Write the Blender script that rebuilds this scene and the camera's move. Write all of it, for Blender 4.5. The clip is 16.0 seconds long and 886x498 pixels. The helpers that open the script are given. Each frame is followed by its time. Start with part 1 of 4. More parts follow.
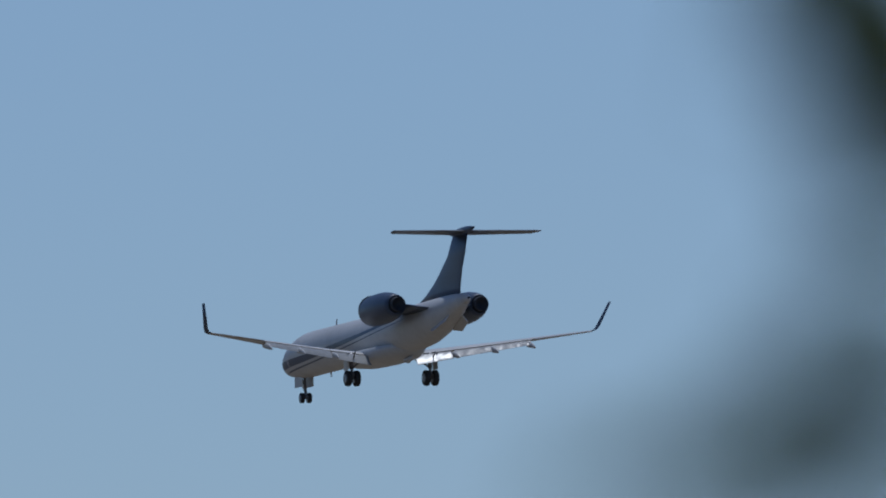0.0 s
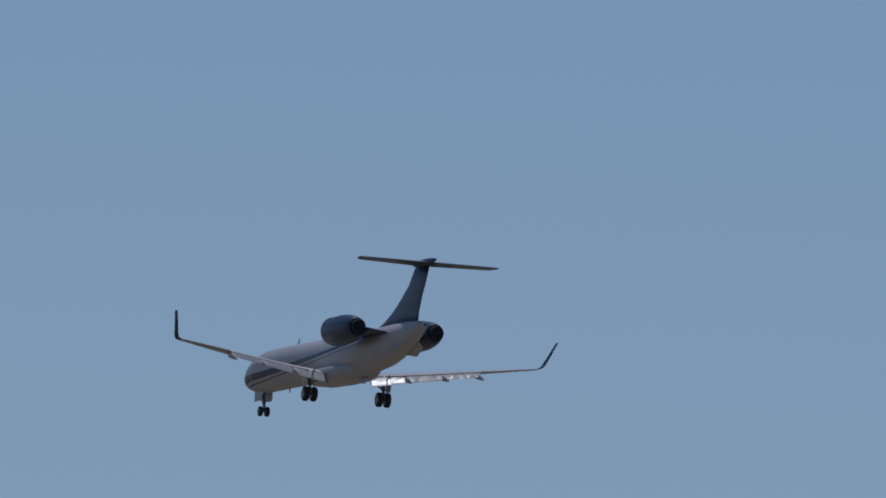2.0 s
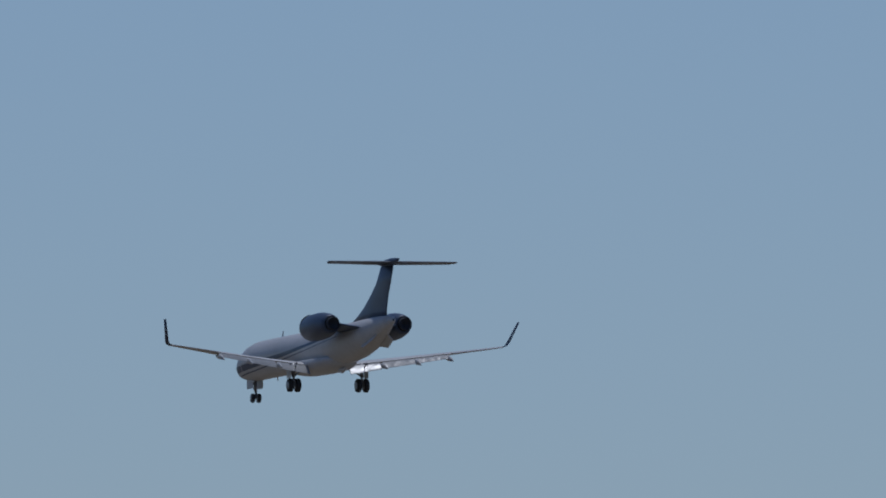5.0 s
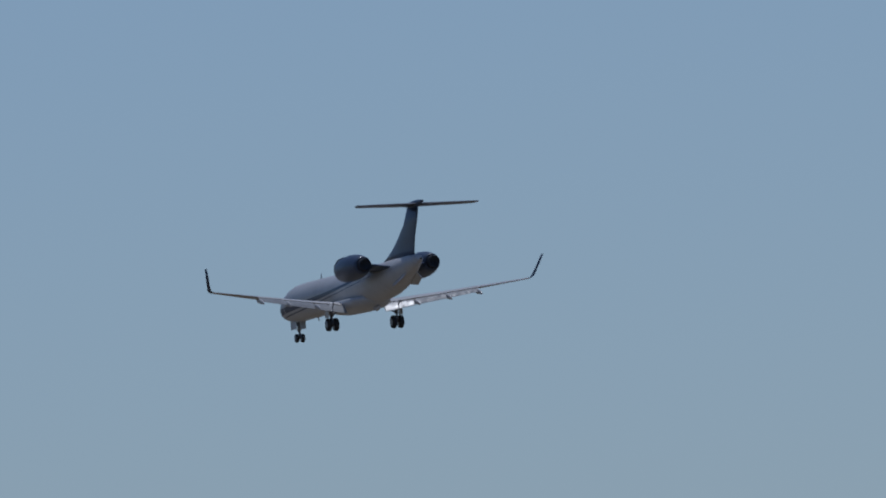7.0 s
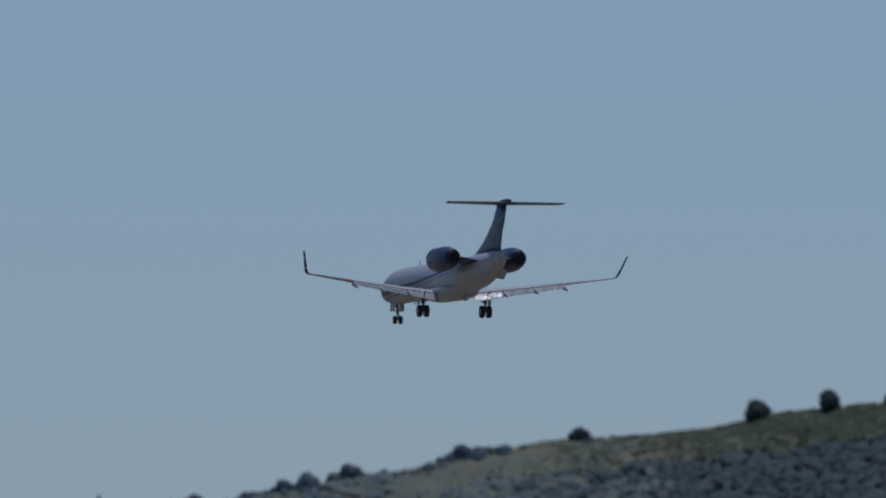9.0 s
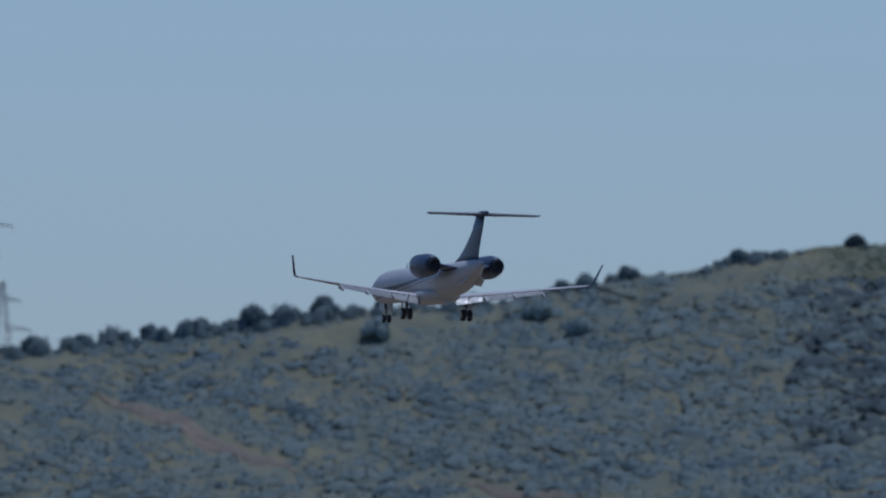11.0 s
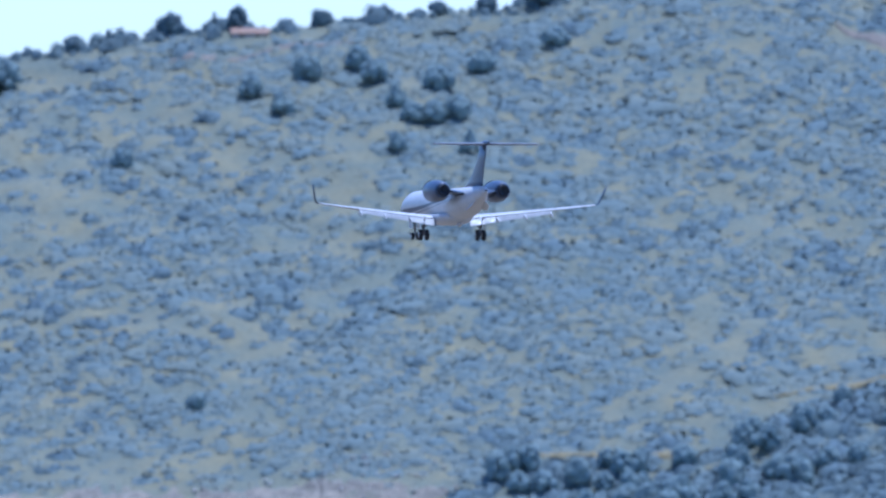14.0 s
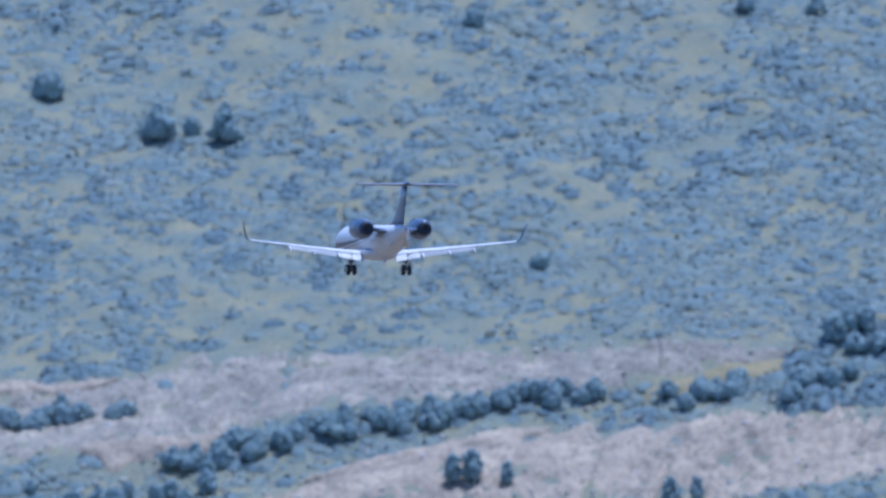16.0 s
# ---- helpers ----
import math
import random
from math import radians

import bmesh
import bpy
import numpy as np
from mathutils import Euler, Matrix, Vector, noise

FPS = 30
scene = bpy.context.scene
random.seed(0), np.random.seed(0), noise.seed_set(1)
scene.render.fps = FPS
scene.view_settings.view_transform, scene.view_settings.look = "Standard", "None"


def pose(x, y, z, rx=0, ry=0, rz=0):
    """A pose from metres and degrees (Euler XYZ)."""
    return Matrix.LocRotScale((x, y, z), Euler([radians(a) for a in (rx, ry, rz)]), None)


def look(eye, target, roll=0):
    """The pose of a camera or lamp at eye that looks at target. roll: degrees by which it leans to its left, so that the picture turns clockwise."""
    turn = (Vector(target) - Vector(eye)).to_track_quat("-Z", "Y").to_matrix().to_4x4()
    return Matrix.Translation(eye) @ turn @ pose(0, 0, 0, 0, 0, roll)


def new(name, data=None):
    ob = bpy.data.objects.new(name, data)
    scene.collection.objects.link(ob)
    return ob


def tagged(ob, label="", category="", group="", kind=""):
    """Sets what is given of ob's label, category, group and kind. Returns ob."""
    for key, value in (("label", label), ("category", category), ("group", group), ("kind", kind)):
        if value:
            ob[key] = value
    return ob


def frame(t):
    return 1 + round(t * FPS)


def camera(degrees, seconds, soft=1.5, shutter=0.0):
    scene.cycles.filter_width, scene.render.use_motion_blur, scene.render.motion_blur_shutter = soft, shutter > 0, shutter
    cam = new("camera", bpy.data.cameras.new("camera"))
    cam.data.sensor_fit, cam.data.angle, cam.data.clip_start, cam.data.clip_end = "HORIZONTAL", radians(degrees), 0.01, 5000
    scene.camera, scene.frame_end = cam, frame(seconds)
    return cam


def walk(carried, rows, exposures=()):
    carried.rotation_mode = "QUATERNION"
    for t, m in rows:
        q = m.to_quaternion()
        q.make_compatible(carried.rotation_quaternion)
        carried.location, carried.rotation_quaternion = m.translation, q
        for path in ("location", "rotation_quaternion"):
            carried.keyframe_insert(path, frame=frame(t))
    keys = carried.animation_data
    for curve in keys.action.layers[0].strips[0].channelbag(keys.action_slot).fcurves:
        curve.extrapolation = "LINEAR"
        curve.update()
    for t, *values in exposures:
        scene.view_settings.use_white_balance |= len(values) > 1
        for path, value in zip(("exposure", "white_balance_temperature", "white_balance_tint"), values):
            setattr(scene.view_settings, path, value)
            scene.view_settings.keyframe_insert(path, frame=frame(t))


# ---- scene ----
# ------------------------------------------------------------------ camera
PATH = [
    (0.00, (-293.27, -918.94, 19.16), (2.569, -1.151, 94.299), -1.73),
    (0.50, (-298.18, -932.87, 19.01), (1.885, -0.780, 92.322), -1.22),
    (1.00, (-303.92, -946.61, 15.69), (5.509, -1.851, 91.086), 0.90),
    (1.50, (-308.39, -960.81, 8.38), (5.720, -2.116, 93.754), 2.00),
    (2.00, (-312.36, -975.22, 2.39), (4.381, -1.850, 96.074), 3.19),
    (2.50, (-316.40, -989.61, 0.26), (1.545, -0.837, 94.753), 1.80),
    (3.00, (-321.31, -1003.75, 1.15), (2.177, -0.860, 92.390), -0.19),
    (3.50, (-325.63, -1018.08, 6.88), (2.321, -0.908, 92.543), -1.52),
    (4.00, (-328.28, -1032.98, 15.62), (2.202, -0.987, 94.324), -2.20),
    (4.50, (-326.86, -1049.21, 22.58), (4.385, -1.802, 96.572), -1.86),
    (5.00, (-325.28, -1065.47, 24.26), (6.392, -2.330, 95.727), -0.68),
    (5.20, (-325.47, -1071.73, 24.26), (6.883, -2.377, 94.370), -0.20),
    (6.25, (-327.43, -1104.20, 23.94), (6.639, -2.150, 92.864), -2.03),
    (7.30, (-327.30, -1137.18, 22.06), (6.390, -1.933, 91.357), -3.86),
    (7.50, (-326.41, -1143.70, 20.79), (6.193, -1.892, 91.960), -2.53),
    (8.00, (-322.40, -1160.88, 22.31), (9.020, -2.334, 87.056), -1.32),
    (8.50, (-313.79, -1176.82, 26.71), (4.284, -1.181, 90.514), -0.73),
    (8.70, (-310.80, -1183.90, 28.43), (1.847, -0.564, 91.380), -0.25),
    (10.80, (-300.01, -1253.09, 45.08), (3.699, -1.002, 93.248), 1.04),
    (11.00, (-296.79, -1259.95, 46.93), (0.322, -0.154, 92.296), 1.32),
    (11.50, (-288.58, -1276.99, 51.61), (-4.002, 0.944, 88.670), 1.34),
    (12.00, (-280.21, -1293.87, 56.30), (-3.638, 0.852, 87.522), 1.02),
    (12.50, (-271.75, -1310.56, 60.94), (-0.755, 0.244, 86.071), 0.72),
    (13.00, (-263.24, -1327.04, 65.48), (-0.440, 0.155, 86.338), 0.26),
    (13.50, (-254.73, -1343.32, 69.92), (-0.335, 0.109, 86.927), 0.17),
    (14.00, (-246.22, -1359.38, 74.25), (-0.635, 0.151, 86.850), 0.23),
    (14.50, (-237.71, -1375.23, 78.54), (1.460, -0.245, 89.132), 0.89),
    (15.00, (-229.19, -1390.87, 82.91), (2.593, -0.438, 92.076), 0.19),
    (15.50, (-220.64, -1406.30, 87.52), (2.200, -0.348, 91.858), 0.47),
    (16.00, (-212.01, -1421.52, 92.66), (4.757, -0.711, 89.463), 0.39),
]
cam = camera(2.65, 16.0, soft=1.8)
cam.data.dof.use_dof = True
cam.data.dof.focus_distance = 1050.0
cam.data.dof.aperture_fstop = 1.9
walk(cam, [(t, look(eye, target, roll)) for t, eye, target, roll in PATH],
     exposures=[(0.0, -0.2, 5500, 11), (0.5, -0.34, 5480, 11), (1.0, -0.42, 5500, 12), (1.5, -0.42, 5700, 14), (5.0, -0.4, 5550, 13), (7.3, -0.42, 5500, 13), (8.7, -0.47, 5450, 14), (11.0, -0.27, 5100, 14),
                (11.5, 0.12, 4950, 15), (12.0, 0.5, 4800, 15), (12.5, 0.85, 4620, 17), (13.0, 1.05, 4560, 17), (14.0, 1.24, 4580, 17), (16.0, 1.25, 4630, 17)])

# ------------------------------------------------------------------ light
SUN = Vector((0.17, 0.10, 0.97)).normalized()
world = bpy.data.worlds.new("sky")
scene.world = world
world.use_nodes = True
wn = world.node_tree
sky = wn.nodes.new("ShaderNodeTexSky")
sky.sky_type = "NISHITA"
sky.sun_disc = False
sky.sun_elevation = math.asin(SUN.z)
sky.sun_rotation = math.atan2(SUN.x, SUN.y)
sky.altitude = 50
sky.air_density, sky.dust_density, sky.ozone_density = 0.85, 0.6, 3.0
wn.nodes["Background"].inputs["Strength"].default_value = 0.082
wn.links.new(sky.outputs[0], wn.nodes["Background"].inputs["Color"])
lamp = bpy.data.lights.new("sun", "SUN")
lamp.energy, lamp.angle, lamp.color = 2.1, radians(0.55), (1.0, 0.95, 0.87)
sun = new("sun", lamp)
sun.matrix_world = look((0, 0, 600), Vector((0, 0, 600)) - SUN * 100)

# ------------------------------------------------------------------ materials


def material(name, colors, scale, rough=0.6, metal=0.0, bump=0.0, bump_scale=None, fine=0.0, coat=0.0, island=0.0, trans=0.0):
    """A surface that wanders between its colours at two scales, with fine relief."""
    m = bpy.data.materials.new(name)
    m.use_nodes = True
    nt = m.node_tree
    b = nt.nodes["Principled BSDF"]
    b.inputs["Roughness"].default_value = rough
    b.inputs["Metallic"].default_value = metal
    b.inputs["Coat Weight"].default_value = coat
    b.inputs["Coat Roughness"].default_value = 0.08
    geo = nt.nodes.new("ShaderNodeNewGeometry")
    tex = nt.nodes.new("ShaderNodeTexCoord")
    n = nt.nodes.new("ShaderNodeTexNoise")
    n.inputs["Scale"].default_value = scale
    n.inputs["Detail"].default_value = 8
    n.inputs["Roughness"].default_value = 0.62
    nt.links.new(tex.outputs["Object"], n.inputs["Vector"])
    fac = n.outputs["Fac"]
    if island:
        mix = nt.nodes.new("ShaderNodeMath")
        mix.operation = "MULTIPLY_ADD"
        nt.links.new(geo.outputs["Random Per Island"], mix.inputs[0])
        mix.inputs[1].default_value = island
        sub = nt.nodes.new("ShaderNodeMath")
        sub.operation = "SUBTRACT"
        nt.links.new(fac, sub.inputs[0])
        sub.inputs[1].default_value = island / 2
        nt.links.new(sub.outputs[0], mix.inputs[2])
        fac = mix.outputs[0]
    ramp = nt.nodes.new("ShaderNodeValToRGB")
    el = ramp.color_ramp.elements
    lo, hi = 0.32, 0.68
    for i, c in enumerate(colors):
        p = lo + (hi - lo) * i / max(1, len(colors) - 1)
        e = el[i] if i < 2 else el.new(p)
        e.position = p
        e.color = (*c, 1)
    nt.links.new(fac, ramp.inputs["Fac"])
    out = ramp.outputs["Color"]
    if fine:
        n2 = nt.nodes.new("ShaderNodeTexNoise")
        n2.inputs["Scale"].default_value = scale * 11
        n2.inputs["Detail"].default_value = 4
        nt.links.new(tex.outputs["Object"], n2.inputs["Vector"])
        hsv = nt.nodes.new("ShaderNodeHueSaturation")
        mp = nt.nodes.new("ShaderNodeMapRange")
        mp.inputs[1].default_value, mp.inputs[2].default_value = 0.25, 0.75
        mp.inputs[3].default_value, mp.inputs[4].default_value = 1 - fine, 1 + fine
        nt.links.new(n2.outputs["Fac"], mp.inputs[0])
        nt.links.new(mp.outputs[0], hsv.inputs["Value"])
        nt.links.new(out, hsv.inputs["Color"])
        out = hsv.outputs["Color"]
    nt.links.new(out, b.inputs["Base Color"])
    if bump:
        n3 = nt.nodes.new("ShaderNodeTexNoise")
        n3.inputs["Scale"].default_value = bump_scale or scale * 6
        n3.inputs["Detail"].default_value = 6
        nt.links.new(tex.outputs["Object"], n3.inputs["Vector"])
        bp = nt.nodes.new("ShaderNodeBump")
        bp.inputs["Strength"].default_value = bump
        bp.inputs["Distance"].default_value = 0.5
        nt.links.new(n3.outputs["Fac"], bp.inputs["Height"])
        nt.links.new(bp.outputs["Normal"], b.inputs["Normal"])
    if trans:
        tr = nt.nodes.new("ShaderNodeBsdfTranslucent")
        nt.links.new(out, tr.inputs["Color"])
        mx = nt.nodes.new("ShaderNodeMixShader")
        mx.inputs[0].default_value = trans
        nt.links.new(b.outputs[0], mx.inputs[1])
        nt.links.new(tr.outputs[0], mx.inputs[2])
        nt.links.new(mx.outputs[0], nt.nodes["Material Output"].inputs["Surface"])
    return m


M_WHITE = material("white aircraft paint", [(0.42, 0.41, 0.395), (0.52, 0.51, 0.495)], 0.35, 0.5, fine=0.06, coat=0.08)
M_NAVY = material("navy aircraft paint", [(0.034, 0.052, 0.088), (0.048, 0.068, 0.112)], 0.6, 0.45, fine=0.12, coat=0.1)
M_INK = material("dark navy winglet paint", [(0.018, 0.028, 0.052), (0.028, 0.040, 0.070)], 0.6, 0.55, fine=0.12)
M_GREY = material("grey wing paint", [(0.24, 0.24, 0.235), (0.32, 0.32, 0.31)], 0.5, 0.30, fine=0.12, bump=0.12, bump_scale=1.6)
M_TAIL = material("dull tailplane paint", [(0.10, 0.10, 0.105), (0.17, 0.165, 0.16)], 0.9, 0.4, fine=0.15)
M_METAL = material("bare aluminium", [(0.45, 0.45, 0.46), (0.56, 0.56, 0.56)], 2.0, 0.4, 1.0, fine=0.08)
M_DARKMETAL = material("dark heat-stained metal", [(0.022, 0.026, 0.036), (0.035, 0.04, 0.05)], 2.0, 0.7, 0.0, fine=0.1)
M_TYRE = material("black tyre rubber", [(0.012, 0.012, 0.013), (0.025, 0.025, 0.026)], 6.0, 0.8, fine=0.1)
M_STRUT = material("grey gear steel", [(0.16, 0.16, 0.17), (0.24, 0.24, 0.25)], 4.0, 0.4, 0.6, fine=0.1)
M_LENS = material("clear lamp lens", [(0.8, 0.8, 0.8), (0.9, 0.9, 0.9)], 4.0, 0.08)
M_GROUND = material("dry grass and soil of the hillside", [(0.114, 0.137, 0.112), (0.138, 0.150, 0.107), (0.166, 0.163, 0.103), (0.198, 0.180, 0.099)], 0.07, 0.95, fine=0.22, bump=0.12, bump_scale=0.9)
M_FIELD = material("dry straw fields", [(0.14, 0.11, 0.075), (0.21, 0.17, 0.115)], 0.012, 0.95, fine=0.2)
M_DIRT = material("bare pinkish earth", [(0.150, 0.130, 0.105), (0.185, 0.152, 0.115), (0.26, 0.205, 0.15)], 0.12, 0.95, fine=0.25, bump=0.4, bump_scale=0.8)
M_ROCK = material("pale quarried stone", [(0.145, 0.128, 0.098), (0.198, 0.172, 0.130), (0.235, 0.200, 0.148), (0.32, 0.268, 0.19)], 0.09, 0.9, fine=0.45, bump=0.6, bump_scale=0.5)
M_TANROCK = material("pinkish tan quarried stone", [(0.185, 0.150, 0.105), (0.25, 0.198, 0.138), (0.29, 0.228, 0.155), (0.36, 0.285, 0.19)], 0.08, 0.9, fine=0.4, bump=0.6, bump_scale=0.5)
# scrub leaves lifted and blued: the distance haze is painted into their colour
M_HAZYBUSH = material("grey-green scrub leaves with painted haze", [(0.102, 0.138, 0.136), (0.117, 0.147, 0.133), (0.140, 0.159, 0.126)], 0.06, 0.9, island=0.35, fine=0.2, bump=0.1, bump_scale=2.2)
# darker leaves, their blue raised as a painted share of the haze
M_HAZYJUNIPER = material("dark juniper leaves blued by painted haze", [(0.088, 0.124, 0.134), (0.110, 0.144, 0.138)], 0.06, 0.9, island=0.35, fine=0.25, bump=0.15, bump_scale=2.0)
M_OAK = material("dark oak scrub leaves", [(0.044, 0.062, 0.066), (0.058, 0.076, 0.070)], 0.06, 0.9, island=0.3, fine=0.25, bump=0.12, bump_scale=2.0)
M_STRAW = material("ochre dry grass", [(0.17, 0.145, 0.075), (0.25, 0.195, 0.085)], 0.15, 0.9, fine=0.3, bump=0.4, bump_scale=1.5)
M_PALE = material("dry grass tufts", [(0.19, 0.19, 0.12), (0.27, 0.245, 0.15)], 0.08, 0.8, island=0.3, trans=0.25)
M_LEAF = material("green tree leaves", [(0.075, 0.12, 0.02), (0.125, 0.175, 0.03), (0.19, 0.21, 0.055)], 0.8, 0.7, island=0.4, trans=0.6)
# needles made pale and bluish: haze in the colour, offsetting the crowns' own shade
M_HAZYPINE = material("conifer needles paled by painted haze", [(0.180, 0.236, 0.236), (0.212, 0.262, 0.234)], 0.3, 0.9, island=0.3, fine=0.25, bump=0.15, bump_scale=2.0)
M_BARK = material("grey-brown bark", [(0.08, 0.06, 0.045), (0.15, 0.12, 0.09)], 5.0, 0.9, bump=0.5, bump_scale=25, fine=0.2)
M_STEEL = material("galvanised lattice steel", [(0.16, 0.165, 0.175), (0.23, 0.235, 0.245)], 0.4, 0.55, 0.2, fine=0.1)
M_STONE = material("white broken stone", [(0.26, 0.235, 0.20), (0.40, 0.37, 0.32)], 0.8, 0.9, island=0.5, fine=0.2)
M_ROOF = material("faded clay roof tiles", [(0.28, 0.18, 0.125), (0.36, 0.24, 0.17)], 1.2, 0.85, fine=0.2)
M_WALL = material("weathered plaster", [(0.42, 0.36, 0.30), (0.52, 0.46, 0.39)], 0.8, 0.9, fine=0.1)
M_SHED = material("weathered grey sheet metal", [(0.17, 0.185, 0.20), (0.22, 0.235, 0.245)], 0.6, 0.6, fine=0.12)
M_NET = material("dark shade netting", [(0.045, 0.055, 0.07), (0.07, 0.08, 0.095)], 0.8, 0.9, fine=0.2)
M_VINE = material("vine leaves", [(0.10, 0.135, 0.06), (0.135, 0.16, 0.075)], 0.2, 0.7, island=0.25, trans=0.2)
M_WOOD = material("weathered post wood", [(0.12, 0.10, 0.08), (0.2, 0.17, 0.14)], 3.0, 0.9, fine=0.2)


def link(name, bm, mat, parent=None, smooth=False):
    me = bpy.data.meshes.new(name)
    bm.to_mesh(me)
    bm.free()
    me.materials.append(mat)
    if smooth:
        me.shade_smooth()
    ob = new(name, me)
    if parent:
        ob.parent = parent
    return ob


def part(name, bm, mat, parent, label="", smooth=False):
    ob = link(name, bm, mat, parent, smooth)
    if label:
        tagged(ob, label)
    return ob


def raw(name, verts, faces, mat, parent=None):
    me = bpy.data.meshes.new(name)
    me.from_pydata(verts, [], faces)
    me.materials.append(mat)
    ob = new(name, me)
    if parent:
        ob.parent = parent
    return ob


def loft(bm, rings, close=True, caps=True):
    """Joins rings of points of equal count into one skin."""
    vs = [[bm.verts.new(p) for p in ring] for ring in rings]
    n = len(rings[0])
    for a, b in zip(vs, vs[1:]):
        for i in range(n if close else n - 1):
            j = (i + 1) % n
            bm.faces.new((a[i], a[j], b[j], b[i]))
    if caps:
        bm.faces.new(vs[0][::-1])
        bm.faces.new(vs[-1])
    bmesh.ops.recalc_face_normals(bm, faces=bm.faces[:])
    return bm


def rod(bm, a, b, r0, r1=None, n=8):
    """A round bar from a to b."""
    a, b = Vector(a), Vector(b)
    r1 = r0 if r1 is None else r1
    d = (b - a).normalized()
    u = d.orthogonal().normalized()
    w = d.cross(u)
    rings = [[p + (u * math.cos(k * math.tau / n) + w * math.sin(k * math.tau / n)) * r for k in range(n)] for p, r in ((a, r0), (b, r1))]
    return loft(bm, rings)


def box(bm, lo, hi, bevel=0.0):
    x0, y0, z0 = lo
    x1, y1, z1 = hi
    made = bmesh.ops.create_cube(bm, size=1)["verts"]
    for v in made:
        v.co = (x0 + (v.co.x + 0.5) * (x1 - x0), y0 + (v.co.y + 0.5) * (y1 - y0), z0 + (v.co.z + 0.5) * (z1 - z0))
    if bevel:
        edges = list({e for v in made for e in v.link_edges})
        bmesh.ops.bevel(bm, geom=edges, offset=bevel, segments=2, affect="EDGES")
    return bm


# ------------------------------------------------------------------ terrain
# a: along the ridge, c: depth towards it, both turned 14 degrees from the world's x and y
TURN = radians(14.0)
AX = Vector((math.cos(TURN), -math.sin(TURN), 0))
CX = Vector((math.sin(TURN), math.cos(TURN), 0))
RIDGE = [(-1500, 95), (-900, 128), (-480, 158), (-390, 165.2), (-345, 168), (-301, 173), (-272, 175.4), (-240, 178.6), (-200, 182.6), (-168, 185.4),
         (-140, 188.4), (-110, 192.2), (-83, 196), (-55, 199.8), (-31, 202.8), (12, 210.2), (41, 215.4), (59, 218.2), (89, 221.5), (117, 225.4),
         (153, 228.4), (195, 228.2), (238, 227), (560, 205), (1500, 120)]
RA = np.array([p[0] for p in RIDGE], float)
RZ = np.array([p[1] for p in RIDGE], float)
C_RIDGE = 3500.0


def bumps(a, c):
    return (1.3 * np.sin(a / 17.0 + c / 31.0) + 1.1 * np.sin(a / 9.3 - c / 13.0 + 1.3) + 0.6 * np.sin(a / 4.1 + c / 5.2 + 0.4)
            + 0.5 * np.sin(a / 3.3 - c / 7.7 + 2.0))


def height(a, c):
    """The ground's height, in the hill's coordinates."""
    a, c = np.asarray(a, float), np.asarray(c, float)
    zr = np.interp(a, RA, RZ)
    s = C_RIDGE - c
    face = zr - 0.37 * s
    # the worked ground at the foot steps down in benches
    foot = 0.37 * 4.0 * np.sin((s - 320) / 9.0 + a / 40.0) * np.clip((s - 318) / 20, 0, 1) * np.clip((520 - s) / 60, 0, 1)
    face = face + foot
    back = zr + 0.16 * s
    h = np.where(s >= 0, face, back)
    h = h + bumps(a, c) * np.clip(1 - np.abs(s) / 900, 0, 1) * np.where(np.abs(s) < 12, 0.35, 1.0)
    low = -4 + 2.0 * np.sin(a / 90.0) * np.sin(c / 120.0)
    h = np.maximum(h, low)
    # the knoll that the near tree stands on
    x = a * AX.x + c * CX.x
    y = a * AX.y + c * CX.y
    return h + 15.0 * np.exp(-((x + 277.5) ** 2 + (y + 882) ** 2) / (2 * 18.0 ** 2))


def place(a, c, up=0.0):
    p = AX * a + CX * c
    return Vector((p.x, p.y, float(height(a, c)) + up))


def spread(lo, hi, f0, f1, fine, coarse):
    left = np.linspace(lo, f0, coarse)[:-1]
    right = np.linspace(f1, hi, coarse)[1:]
    return np.concatenate([left, np.arange(f0, f1, fine), right])


ga = spread(-4600, 4600, -520, 380, 3.0, 46)
gc = spread(-2600, 3720, 3030, 3530, 3.0, 60)
A, C = np.meshgrid(ga, gc)
H = height(A, C)
X = A * AX.x + C * CX.x
Y = A * AX.y + C * CX.y
nv = len(ga)
verts = np.stack([X, Y, H], -1).reshape(-1, 3).tolist()
faces = [(j * nv + i, j * nv + i + 1, (j + 1) * nv + i + 1, (j + 1) * nv + i) for j in range(len(gc) - 1) for i in range(nv - 1)]
ground = raw("ground", verts, faces, M_GROUND)
ground.data.shade_smooth()
ground.data.materials.append(M_FIELD)
near_c = np.repeat(gc[:-1] < 2950, nv - 1)
ground.data.polygons.foreach_set("material_index", near_c.astype(np.int32))
tagged(ground, "dry scrub-covered hillside rising from a valley floor", "hillside", kind="structure")



# ------------------------------------------------------------------ the aeroplane
# y forward, x to its starboard, z up; the main wheels stand at y = 0
jet = new("business_jet")
jet.matrix_world = pose(0, 0, 90, -0.05, 0, 1.0)
tagged(jet, "white twin-engined business jet with navy engines, fin and winglets, wheels down", "aeroplane")

